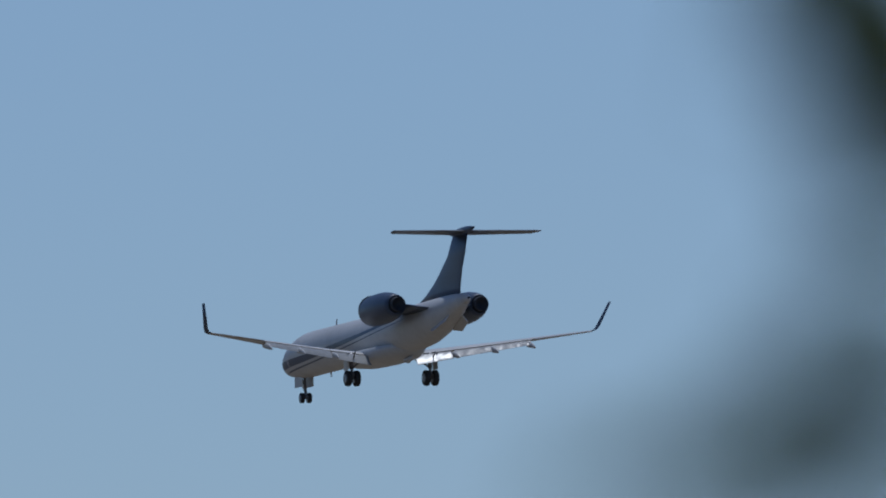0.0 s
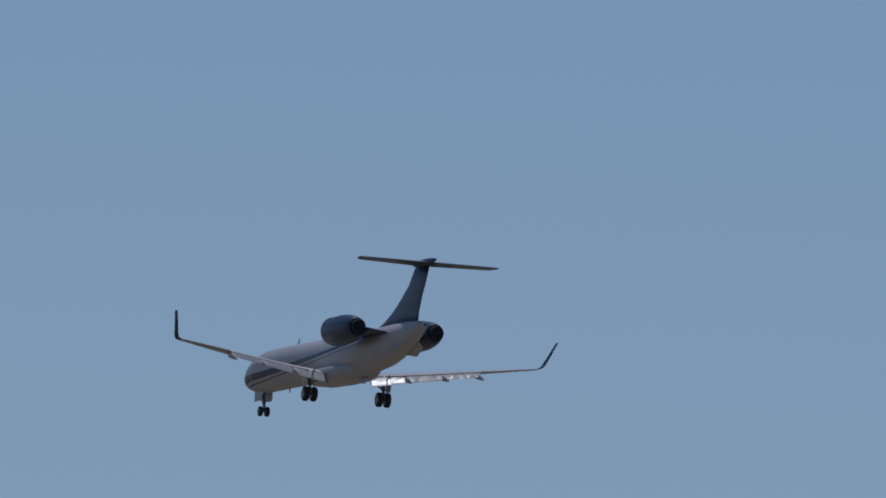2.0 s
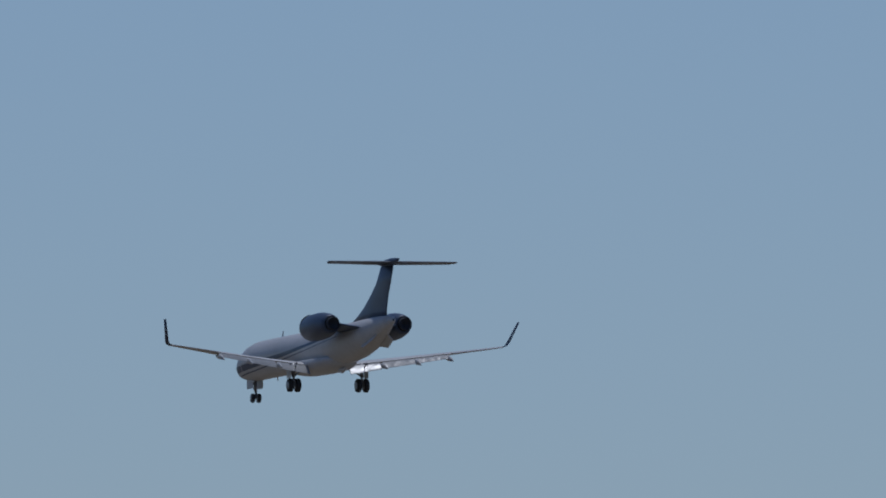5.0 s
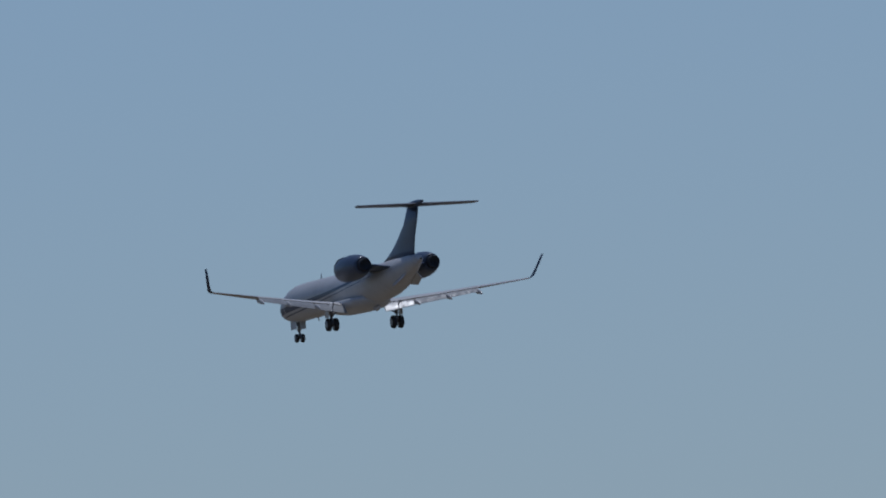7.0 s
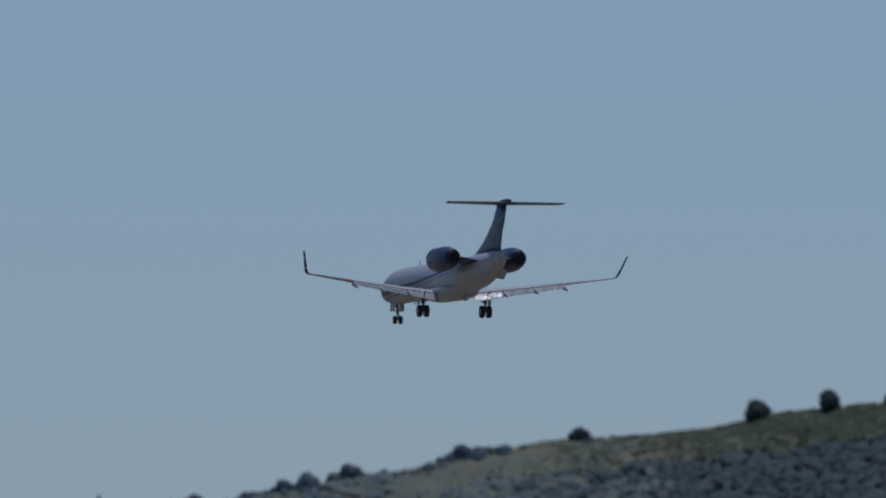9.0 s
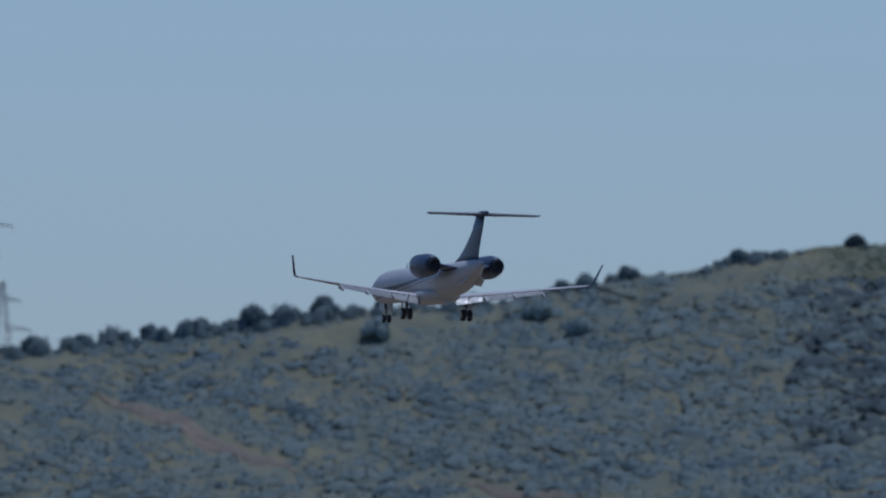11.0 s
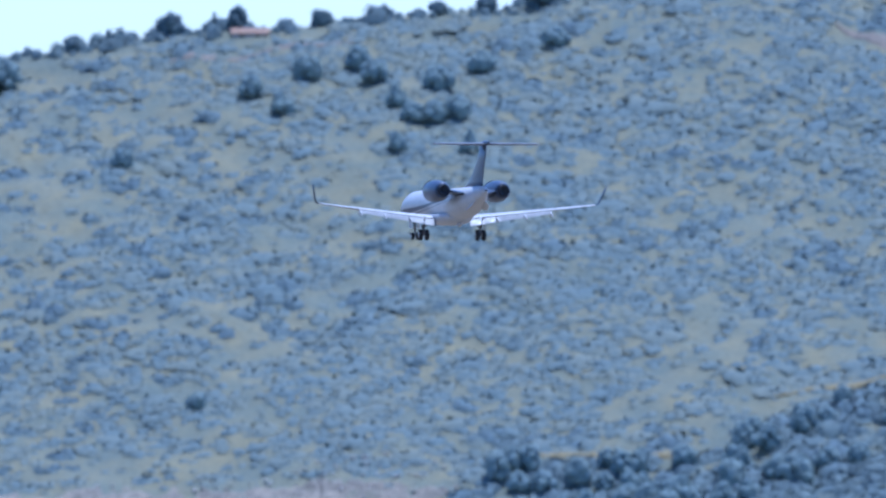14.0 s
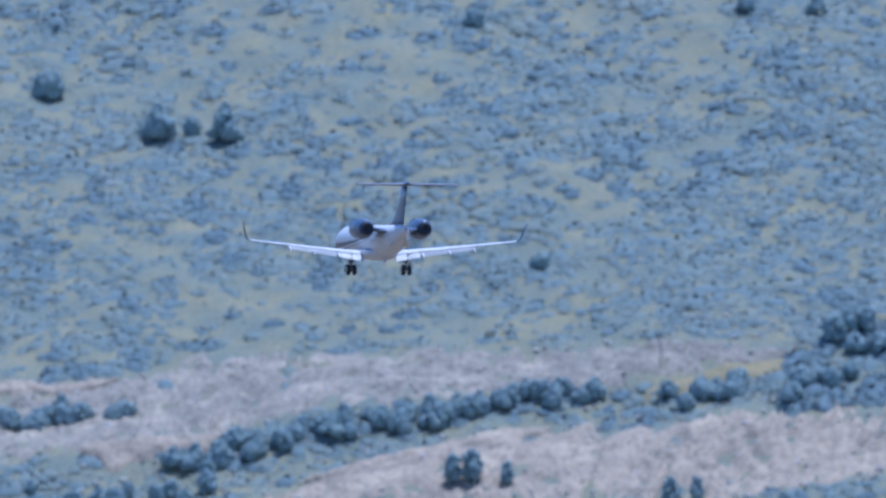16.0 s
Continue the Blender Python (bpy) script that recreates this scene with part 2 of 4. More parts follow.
FUS = [  # y, centre z, half width, half height
    (16.4, -0.40, 0.05, 0.05), (16.25, -0.38, 0.26, 0.24), (15.8, -0.32, 0.50, 0.46), (15.2, -0.24, 0.74, 0.68), (14.4, -0.13, 0.94, 0.90),
    (13.4, -0.02, 1.07, 1.06), (12.3, 0.05, 1.13, 1.13), (11.0, 0.07, 1.14, 1.14), (6.0, 0.07, 1.14, 1.14), (2.0, 0.07, 1.14, 1.14), (-2.0, 0.07, 1.14, 1.14),
    (-4.5, 0.09, 1.14, 1.13), (-6.0, 0.16, 1.10, 1.08), (-7.5, 0.30, 0.98, 0.97), (-9.0, 0.50, 0.78, 0.79), (-10.2, 0.68, 0.58, 0.61), (-11.2, 0.82, 0.38, 0.42), (-11.9, 0.90, 0.24, 0.28)]
FY = np.array([f[0] for f in FUS][::-1])


def fus(y):
    return [float(np.interp(y, FY, np.array([f[k] for f in FUS][::-1]))) for k in (1, 2, 3)]


def hull(y, ang, off=0.0):
    """A point on the fuselage skin: ang 0 to starboard, 90 up."""
    zc, w, h = fus(y)
    return Vector(((w + off) * math.cos(radians(ang)), y, zc + (h + off) * math.sin(radians(ang))))


bm = bmesh.new()
loft(bm, [[hull(f[0], k * 360 / 40) for k in range(40)] for f in FUS])
part("fuselage", bm, M_WHITE, jet, "white fuselage", smooth=True)


def band(name, y0, y1, z0, z1, w0, w1, side, mat, curve=0.0):
    """A painted band along the hull's flank from (y0, z0) to (y1, z1)."""
    b = bmesh.new()
    rings = []
    for i in range(33):
        t = i / 32
        y = y0 + (y1 - y0) * t
        zm = z0 + (z1 - z0) * t + curve * math.sin(t * math.pi)
        w = w0 + (w1 - w0) * t
        zc, hw, hh = fus(y)
        ring = []
        for k in range(5):
            z = zm + w * (k / 4 - 0.5)
            s = max(-0.97, min(0.97, (z - zc) / hh))
            ang = math.degrees(math.asin(s))
            p = hull(y, ang, 0.006)
            p.x *= side
            ring.append(p)
        rings.append(ring)
    loft(b, rings, close=False, caps=False)
    ob = part(name, b, mat, jet, "painted navy stripe", smooth=True)
    return ob


for side in (-1, 1):
    band("stripe", 15.7, -4.6, -0.42, 0.62, 0.40, 0.10, side, M_NAVY, -0.16)
    band("stripe", 15.3, -5.2, -0.80, 0.42, 0.07, 0.04, side, M_NAVY, -0.12)

# belly fairing between the wings
bm = bmesh.new()
rings = []
for y, w, d in ((5.6, 0.25, 0.02), (4.8, 0.95, 0.22), (3.2, 1.28, 0.36), (0.5, 1.34, 0.40), (-1.6, 1.25, 0.37), (-2.8, 0.95, 0.25), (-3.7, 0.3, 0.04)):
    zc, hw, hh = fus(y)
    zb = zc - hh
    rings.append([(w * math.cos(t), y, zb + 0.42 - (0.42 + d) * math.sin(t) ** 0.7 if math.sin(t) > 0 else zb + 0.42) for t in [k * math.pi / 14 for k in range(15)]])
loft(bm, rings)
part("belly_fairing", bm, M_WHITE, jet, "white belly fairing", smooth=True)


def airfoil(le, te, z, thick, n=9, droop=0.0):
    """A wing section as a ring of (y, z), from trailing edge over the top and back."""
    c = le - te
    pts = []
    for k in range(n):
        s = (1 - math.cos(math.pi * k / (n - 1))) / 2  # 0 at the trailing edge, 1 at the leading
        t = thick * c * (1.5 * s ** 0.75 * math.sqrt(max(0.0, 1 - s)) + 0.004)
        pts.append((te + c * s, z + t * 1.1, z - t * 0.75))
    top = [(y, a) for y, a, b in pts]
    bot = [(y, b) for y, a, b in pts][::-1]
    return top + bot[1:-1]


W_X = [0.9, 3.2, 6.5, 10.05]


def wing_at(x):
    le = 3.45 - (x / 10.05) * 4.75
    te = -0.75 if x < 3.2 else -0.75 - (x - 3.2) / 6.85 * 1.35
    z = -0.98 + 0.103 * (x - 0.9) + 0.0008 * x * x
    return le, te, z


def cut(x, f0, f1, dz=0.0):
    """A chordwise slice of the wing between two fractions, from the leading edge."""
    le, te, z = wing_at(x)
    return le - (le - te) * f0, le - (le - te) * f1, z + dz


def surface(name, xs, f0, f1, thick, side, mat, label="", tilt=0.0, drop=0.0, slip=0.0):
    """A strip of the wing; a flap is tilted about its front edge and slid back and down."""
    b = bmesh.new()
    rings = []
    for x in xs:
        le, te, z = cut(x, f0, f1)
        ring = []
        for y, zz in airfoil(le, te, z, thick):
            dy, dz = y - le, zz - z
            ca, sa = math.cos(radians(tilt)), math.sin(radians(tilt))
            ring.append((x * side, le - slip + dy * ca, z - drop + dy * sa + dz * ca))
        rings.append(ring)
    loft(b, rings)
    return part(name, b, mat, jet, label, smooth=False)


for side in (-1, 1):
    # main box of the wing, with the trailing part left open for flaps and aileron
    surface("wing", [0.7, 1.2, 3.2, 5.0, 7.0, 10.17], 0.0, 0.76, 0.135, side, M_WHITE, "pale grey-white wing")
    surface("flap", [1.25, 3.12], 0.76, 1.0, 0.15, side, M_GREY, "lowered grey flap", tilt=38, drop=0.06, slip=0.06)
    surface("flap", [3.3, 5.2, 7.05], 0.76, 1.01, 0.15, side, M_GREY, "lowered grey flap", tilt=37, drop=0.05, slip=0.06)
    surface("aileron", [7.2, 9.95], 0.77, 1.0, 0.13, side, M_GREY, "grey aileron", tilt=3)
    # metal leading edge
    b = bmesh.new()
    rings = []
    for x in (1.15, 4.0, 7.0, 10.0):
        le, te, z = wing_at(x)
        c = le - te
        rings.append([(x * side, le - c * 0.05, z + 0.035 * c + 0.004), (x * side, le - c * 0.015, z + 0.022 * c + 0.01), (x * side, le + 0.012, z), (x * side, le - c * 0.015, z - 0.018 * c - 0.01), (x * side, le - c * 0.05, z - 0.03 * c - 0.004)])
    loft(b, rings, close=False, caps=False)
    part("leading_edge", b, M_METAL, jet, "polished metal leading edge", smooth=True)
    # winglet: blends out of the tip and stands up
    b = bmesh.new()
    rings = []
    for x, le, te, z, th, lean in ((10.15, -1.30, -2.10, 0.055, 0.10, 0.0), (10.32, -1.42, -2.16, 0.11, 0.09, 0.5), (10.42, -1.62, -2.28, 0.27, 0.09, 1.0), (10.58, -2.05, -2.62, 0.76, 0.09, 1.0), (10.80, -2.62, -3.06, 1.46, 0.08, 1.0)):
        ring = []
        for y, zz in airfoil(le, te, 0.0, th):
            ring.append(((x + zz * lean) * side, y, z + zz * (1 - lean * 0.85)))
        rings.append(ring)
    loft(b, rings)
    part("winglet", b, M_INK, jet, "upturned navy winglet", smooth=True)
    # flap track fairings
    for x in (3.21, 5.15, 7.0):
        le, te, z = wing_at(x)
        b = bmesh.new()
        rings = []
        for t, r in ((0, 0.02), (0.15, 0.09), (0.45, 0.13), (0.75, 0.10), (1, 0.015)):
            y = te + 0.95 - 1.65 * t
            zz = z - 0.20 - 0.30 * t * t
            rings.append([(x * side + r * 0.75 * math.cos(k * math.tau / 10), y, zz + r * 1.25 * math.sin(k * math.tau / 10)) for k in range(10)])
        loft(b, rings)
        part("flap_track_fairing", b, M_WHITE, jet, smooth=True)
    # engines and their pylons
    ex, ez = 2.20 * side, 0.95
    b = bmesh.new()
    rings = []
    for y, r in ((-3.72, 0.60), (-3.66, 0.66), (-3.72, 0.71), (-4.0, 0.76), (-4.7, 0.79), (-5.4, 0.80), (-6.1, 0.77), (-6.8, 0.68), (-7.3, 0.57), (-7.7, 0.46), (-7.68, 0.43), (-7.5, 0.42)):
        zz = ez - 0.015 * (y + 5.6)
        rings.append([(ex + r * math.cos(k * math.tau / 32), y, zz + r * math.sin(k * math.tau / 32)) for k in range(32)])
    loft(b, rings, caps=True)
    eng = part("engine", b, M_NAVY, jet, "navy engine nacelle", smooth=True)
    b = bmesh.new()
    rings = [[(ex + r * math.cos(k * math.tau / 28), y, ez + 0.03 + r * math.sin(k * math.tau / 28)) for k in range(28)] for y, r in ((-7.4, 0.41), (-7.82, 0.38), (-8.0, 0.34), (-7.9, 0.30), (-7.7, 0.08))]
    loft(b, rings)
    part("exhaust", b, M_DARKMETAL, eng, "dark burnt metal exhaust", smooth=True)
    b = bmesh.new()
    rings = [[(ex + r * math.cos(k * math.tau / 32), y, ez + 0.03 + r * math.sin(k * math.tau / 32)) for k in range(32)] for y, r in ((-3.72, 0.615), (-3.64, 0.66), (-3.70, 0.715), (-3.86, 0.752))]
    loft(b, rings, caps=False)
    part("intake_lip", b, M_METAL, eng, "polished metal intake lip", smooth=True)
    b = bmesh.new()
    rings = []
    for x, y0, y1, z in ((0.75, -4.5, -8.6, 0.72), (1.62, -4.9, -7.9, 0.92)):
        rings.append([(x * side, y, zz) for y, zz in airfoil(y0, y1, z, 0.09)])
    loft(b, rings)
    part("engine_pylon", b, M_NAVY, jet, "dark engine pylon", smooth=True)

# strakes under the tail
for side in (-1, 1):
    b = bmesh.new()
    rings = []
    for off, y0, y1 in ((-0.05, -7.9, -10.3), (0.46, -9.0, -10.35)):
        mid = [hull(y0 + (y1 - y0) * t, -52, off) for t in (0.0, 0.35, 0.7, 1.0)]
        rings.append([(p.x * side + 0.025, p.y, p.z) for p in mid] + [(p.x * side - 0.025, p.y, p.z) for p in mid[::-1]])
    loft(b, rings)
    part("ventral_strake", b, M_WHITE, jet, "white strake under the tail")

# fin with its dorsal fillet
bm = bmesh.new()
rings = []
for le, te, z, th in ((-4.2, -11.15, 1.12, 0.045), (-5.8, -11.2, 1.55, 0.05), (-7.0, -11.35, 1.98, 0.065), (-8.0, -11.55, 2.45, 0.085), (-9.3, -12.05, 3.2, 0.09), (-10.35, -12.6, 4.25, 0.09)):
    ring = []
    for y, zz in airfoil(le, te, 0.0, th):
        ring.append((zz, y, z))
    rings.append(ring)
loft(bm, rings)
part("fin", bm, M_NAVY, jet, "swept navy tail fin", smooth=True)
bm = bmesh.new()
rings = []
for t in range(9):
    s = t / 8
    y = -9.95 - 3.65 * s
    r = 0.21 * math.sin(math.pi * min(1, s * 0.92 + 0.06)) ** 0.7
    rings.append([(r * 0.8 * math.cos(k * math.tau / 14), y, 4.27 + 0.10 * s ** 2 + r * math.sin(k * math.tau / 14)) for k in range(14)])
loft(bm, rings)
part("fin_cap", bm, M_NAVY, jet, "pointed navy fairing on the fin", smooth=True)
for side in (-1, 1):
    b = bmesh.new()
    rings = []
    for x, le, te, z in ((0.05, -10.55, -12.55, 4.25), (2.0, -11.05, -12.62, 4.25), (3.68, -11.5, -12.70, 4.25), (3.83, -11.85, -12.74, 4.25)):
        rings.append([(x * side, y, zz) for y, zz in airfoil(le, te, z, 0.10)])
    loft(b, rings)
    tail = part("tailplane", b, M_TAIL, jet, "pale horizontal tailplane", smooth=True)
    b = bmesh.new()
    rings = []
    for x, y0, y1 in ((0.5, -12.2, -12.62), (3.5, -12.42, -12.72)):
        rings.append([(x * side, y, zz) for y, zz in airfoil(y0, y1, 4.262, 0.12)])
    loft(b, rings)
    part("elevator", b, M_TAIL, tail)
    b = bmesh.new()
    rings = []
    for x, le in ((0.2, -10.58), (2.0, -11.04), (3.7, -11.5)):
        rings.append([(x * side, le - 0.12, 4.325), (x * side, le + 0.012, 4.25), (x * side, le - 0.12, 4.19)])
    loft(b, rings, close=False, caps=False)
    part("leading_edge", b, M_METAL, tail, "polished metal leading edge", smooth=True)


def wheel(parent, x, y, z, r, w):
    b = bmesh.new()
    prof = [(-0.5, 0.62), (-0.5, 0.84), (-0.42, 0.95), (-0.22, 1.0), (0.22, 1.0), (0.42, 0.95), (0.5, 0.84), (0.5, 0.62)]
    rings = [[(x + px * w, y + pr * r * math.cos(k * math.tau / 28), z + pr * r * math.sin(k * math.tau / 28)) for k in range(28)] for px, pr in prof]
    loft(b, rings)
    wh = part("wheel", b, M_TYRE, parent, "black tyre", smooth=True)
    b = bmesh.new()
    rings = [[(x + px * w, y + pr * r * math.cos(k * math.tau / 20), z + pr * r * math.sin(k * math.tau / 20)) for k in range(20)] for px, pr in ((-0.53, 0.12), (-0.54, 0.4), (-0.515, 0.6), (0.515, 0.6), (0.54, 0.4), (0.53, 0.12))]
    loft(b, rings)
    part("rim", b, M_STRUT, wh, "grey metal rim", smooth=True)


def leg_empty(name, label):
    o = new(name)
    o.parent = jet
    return tagged(o, label)


# nose gear
gear = leg_empty("nose_gear", "lowered twin-wheeled nose gear")
ny = 13.8
wheel(gear, -0.19, ny, -2.08, 0.27, 0.20)
wheel(gear, 0.19, ny, -2.08, 0.27, 0.20)
bm = bmesh.new()
rod(bm, (0, ny + 0.1, -0.7), (0, ny, -1.75), 0.085)
rod(bm, (0, ny, -1.7), (0, ny, -2.1), 0.055)
rod(bm, (-0.3, ny, -2.08), (0.3, ny, -2.08), 0.05)
rod(bm, (0, ny + 0.02, -1.55), (0, ny + 0.75, -0.85), 0.04)
rod(bm, (0, ny - 0.05, -1.6), (0, ny - 0.22, -1.82), 0.025)
rod(bm, (0, ny - 0.22, -1.82), (0, ny - 0.03, -2.02), 0.025)
part("strut", bm, M_STRUT, gear, "grey steel strut", smooth=True)
bm = bmesh.new()
box(bm, (-0.12, ny + 0.06, -1.62), (0.12, ny + 0.16, -1.42), 0.03)
part("taxi_light", bm, M_LENS, gear)
for side in (-1, 1):
    bm = bmesh.new()
    box(bm, (0.30 * side - 0.015, ny - 0.45, -1.52), (0.30 * side + 0.015, ny + 0.75, -0.92), 0.012)
    part("gear_door", bm, M_WHITE, gear, "open white gear door")

for side in (-1, 1):
    gear = leg_empty("main_gear", "lowered twin-wheeled main landing gear")
    mx = 2.09 * side
    wheel(gear, mx - 0.23, 0.0, -2.14, 0.40, 0.27)
    wheel(gear, mx + 0.23, 0.0, -2.14, 0.40, 0.27)
    bm = bmesh.new()
    rod(bm, (mx, 0.10, -0.85), (mx, 0.02, -1.65), 0.12)
    rod(bm, (mx, 0.02, -1.6), (mx, 0.0, -2.15), 0.075)
    rod(bm, (mx - 0.34, 0, -2.14), (mx + 0.34, 0, -2.14), 0.065)
    rod(bm, (mx, -0.1, -1.75), (mx, -0.32, -1.95), 0.03)
    rod(bm, (mx, -0.32, -1.95), (mx, -0.08, -2.12), 0.03)
    part("strut", bm, M_STRUT, gear, "grey steel strut", smooth=True)
    bm = bmesh.new()
    rod(bm, (mx, 0.05, -1.62), (mx - 0.95 * side, 0.05, -0.95), 0.05)
    rod(bm, (mx, 0.05, -1.45), (mx + 0.05 * side, -0.75, -0.85), 0.04)
    part("side_brace", bm, M_STRUT, gear, smooth=True)
    bm = bmesh.new()
    box(bm, (mx + 0.28 * side - 0.02, -0.32, -1.72), (mx + 0.28 * side + 0.02, 0.42, -0.86), 0.015)
    part("gear_door", bm, M_WHITE, gear, "open white gear door")

# small things on the hull
for y, ang, hgt in ((8.5, 90, 0.34), (1.5, 90, 0.30), (9.6, -90, 0.26), (7.2, -90, 0.30)):
    bm = bmesh.new()
    base = hull(y, ang)
    s = 1 if ang > 0 else -1
    rings = []
    for k, c in ((-0.05, 0.34), (1.0, 0.16)):
        rings.append([(px * c, y - 0.12 * k + py * c, base.z + s * hgt * k) for px, py in ((0, 0.5), (0.07, 0.15), (0.05, -0.3), (0, -0.5), (-0.05, -0.3), (-0.07, 0.15))])
    loft(bm, rings)
    part("blade_antenna", bm, M_WHITE, jet)
bm = bmesh.new()
rings = [[(0.13 * r * math.cos(k * math.tau / 12), -2.75 + y, -1.38 + z + 0.13 * r * math.sin(k * math.tau / 12)) for k in range(12)] for y, z, r in ((0.7, 0.05, 0.4), (0.4, -0.02, 1.1), (0, -0.06, 1.2), (-0.45, 0.0, 0.9), (-0.6, 0.05, 0.2))]
loft(bm, rings)
part("belly_beacon_housing", bm, M_WHITE, jet, smooth=True)
bm = bmesh.new()
rings = [[(0.26 * math.cos(k * math.tau / 20) * r, -11.9 + y, 0.9 - 0.04 * y + 0.30 * r * math.sin(k * math.tau / 20)) for k in range(20)] for y, r in ((0.10, 0.93), (-0.15, 0.80), (-0.34, 0.60), (-0.46, 0.36), (-0.50, 0.1))]
loft(bm, rings)
cone = part("tail_cone", bm, M_WHITE, jet, "white tail cone", smooth=True)
bm = bmesh.new()
rod(bm, (0, -12.3, 0.93), (0, -12.44, 0.935), 0.07, 0.06, 12)
part("exhaust", bm, M_DARKMETAL, cone, "small dark exhaust pipe", smooth=True)

# ------------------------------------------------------------------ foliage
RNG = np.random.RandomState(11)


def cards(name, centre, size, normal, mat, parent=None, rng=RNG):
    """Small bent leaf sprays: a diamond of two triangles at each centre, facing roughly along its normal."""
    n = len(centre)
    t = rng.normal(size=(n, 3))
    u = np.cross(normal, t)
    u /= np.linalg.norm(u, axis=1)[:, None] + 1e-9
    w = np.cross(normal, u)
    w /= np.linalg.norm(w, axis=1)[:, None] + 1e-9
    s = size[:, None]
    lift = normal * s * 0.25
    v = np.empty((n, 4, 3))
    v[:, 0] = centre - u * s
    v[:, 1] = centre - w * s * 0.6 + lift
    v[:, 2] = centre + u * s
    v[:, 3] = centre + w * s * 0.6 + lift
    me = bpy.data.meshes.new(name)
    me.vertices.add(4 * n)
    me.vertices.foreach_set("co", v.reshape(-1))
    me.loops.add(4 * n)
    me.loops.foreach_set("vertex_index", np.arange(4 * n, dtype=np.int32))
    me.polygons.add(n)
    me.polygons.foreach_set("loop_start", np.arange(0, 4 * n, 4, dtype=np.int32))
    me.update(calc_edges=True)
    me.materials.append(mat)
    ob = new(name, me)
    if parent:
        ob.parent = parent
    return ob


def clump_points(centre, radius, squash, per, rng=RNG, flat=0.0):
    """Leaf places and normals on the outside of rounded clumps (arrays of centres and radii)."""
    n = len(centre)
    d = rng.normal(size=(n, per, 3))
    d[..., 2] = np.abs(d[..., 2]) * 1.1 - 0.25
    d /= np.linalg.norm(d, axis=2)[..., None]
    r = radius[:, None] * rng.uniform(0.62, 1.08, (n, per)) * (1 + 0.22 * np.sin(3 * np.arctan2(d[..., 1], d[..., 0]) + rng.uniform(0, 6.3, (n, 1))))
    p = centre[:, None, :] + d * r[..., None] * np.array([1, 1, squash])
    nn = d * 0.45 * (1 - flat) + np.array([-0.08 * flat, -0.33 * flat, 0.75 + 0.3 * flat]) + rng.normal(size=d.shape) * 0.4 * (1 - 0.6 * flat)
    nn /= np.linalg.norm(nn, axis=2)[..., None]
    return p.reshape(-1, 3), nn.reshape(-1, 3)


def world_xy(a, c):
    return np.stack([a * AX.x + c * CX.x, a * AX.y + c * CX.y, height(a, c)], -1)


LATTICE = np.random.RandomState(4).uniform(0, 1, (257, 257))


def wander(a, c, size, seed=0):
    """Smooth unevenness between 0 and 1 on the ground, with lumps about size metres across."""
    u, v = a / size + 37.3 * seed + 900, c / size * 0.8 + 11.9 * seed
    i, j = np.floor(u).astype(int), np.floor(v).astype(int)
    fu, fv = u - i, v - j
    fu, fv = fu * fu * (3 - 2 * fu), fv * fv * (3 - 2 * fv)
    i, j = i % 256, j % 256
    return ((LATTICE[i, j] * (1 - fu) + LATTICE[i + 1, j] * fu) * (1 - fv) + (LATTICE[i, j + 1] * (1 - fu) + LATTICE[i + 1, j + 1] * fu) * fv)


def grove_top(a):
    """How far up the slope the dark grove beside the quarry reaches."""
    return np.interp(a, [-208, -193, -150, -104, -50, -20], [3156, 3178, 3176, 3206, 3200, 3170])


def bare(a, c):
    """True on the quarry floor, the scars and the vineyard."""
    s = C_RIDGE - c
    upper = (a < -206) & (np.abs(c - np.interp(a, BENCH_A, BENCH_C)) < np.interp(a, BENCH_A, BENCH_W))
    lower = (a < -120) & (np.abs(c - np.interp(a, LOWER_A, LOWER_C)) < np.interp(a, LOWER_A, LOWER_W))
    t1 = np.abs((c - 3460) - (a + 126) * -1.43) < 8
    t1 &= (a > -129) & (a < -77)
    t2 = (np.abs((c - 3369) - (a + 37) * -0.85) < 6) & (a > -38) & (a < -6)
    v = (a > 127) & (s < 26) & (s > -10)
    return ((upper | lower) & (wander(a, c, 9.0, 5) < 0.90)) | ((t1 | t2) & (wander(a, c, 6.0, 6) < 0.62)) | v


def scatter(n, alo, ahi, slo, shi, rng=RNG):
    a = rng.uniform(alo, ahi, n)
    c = C_RIDGE - rng.uniform(slo, shi, n)
    return a, c


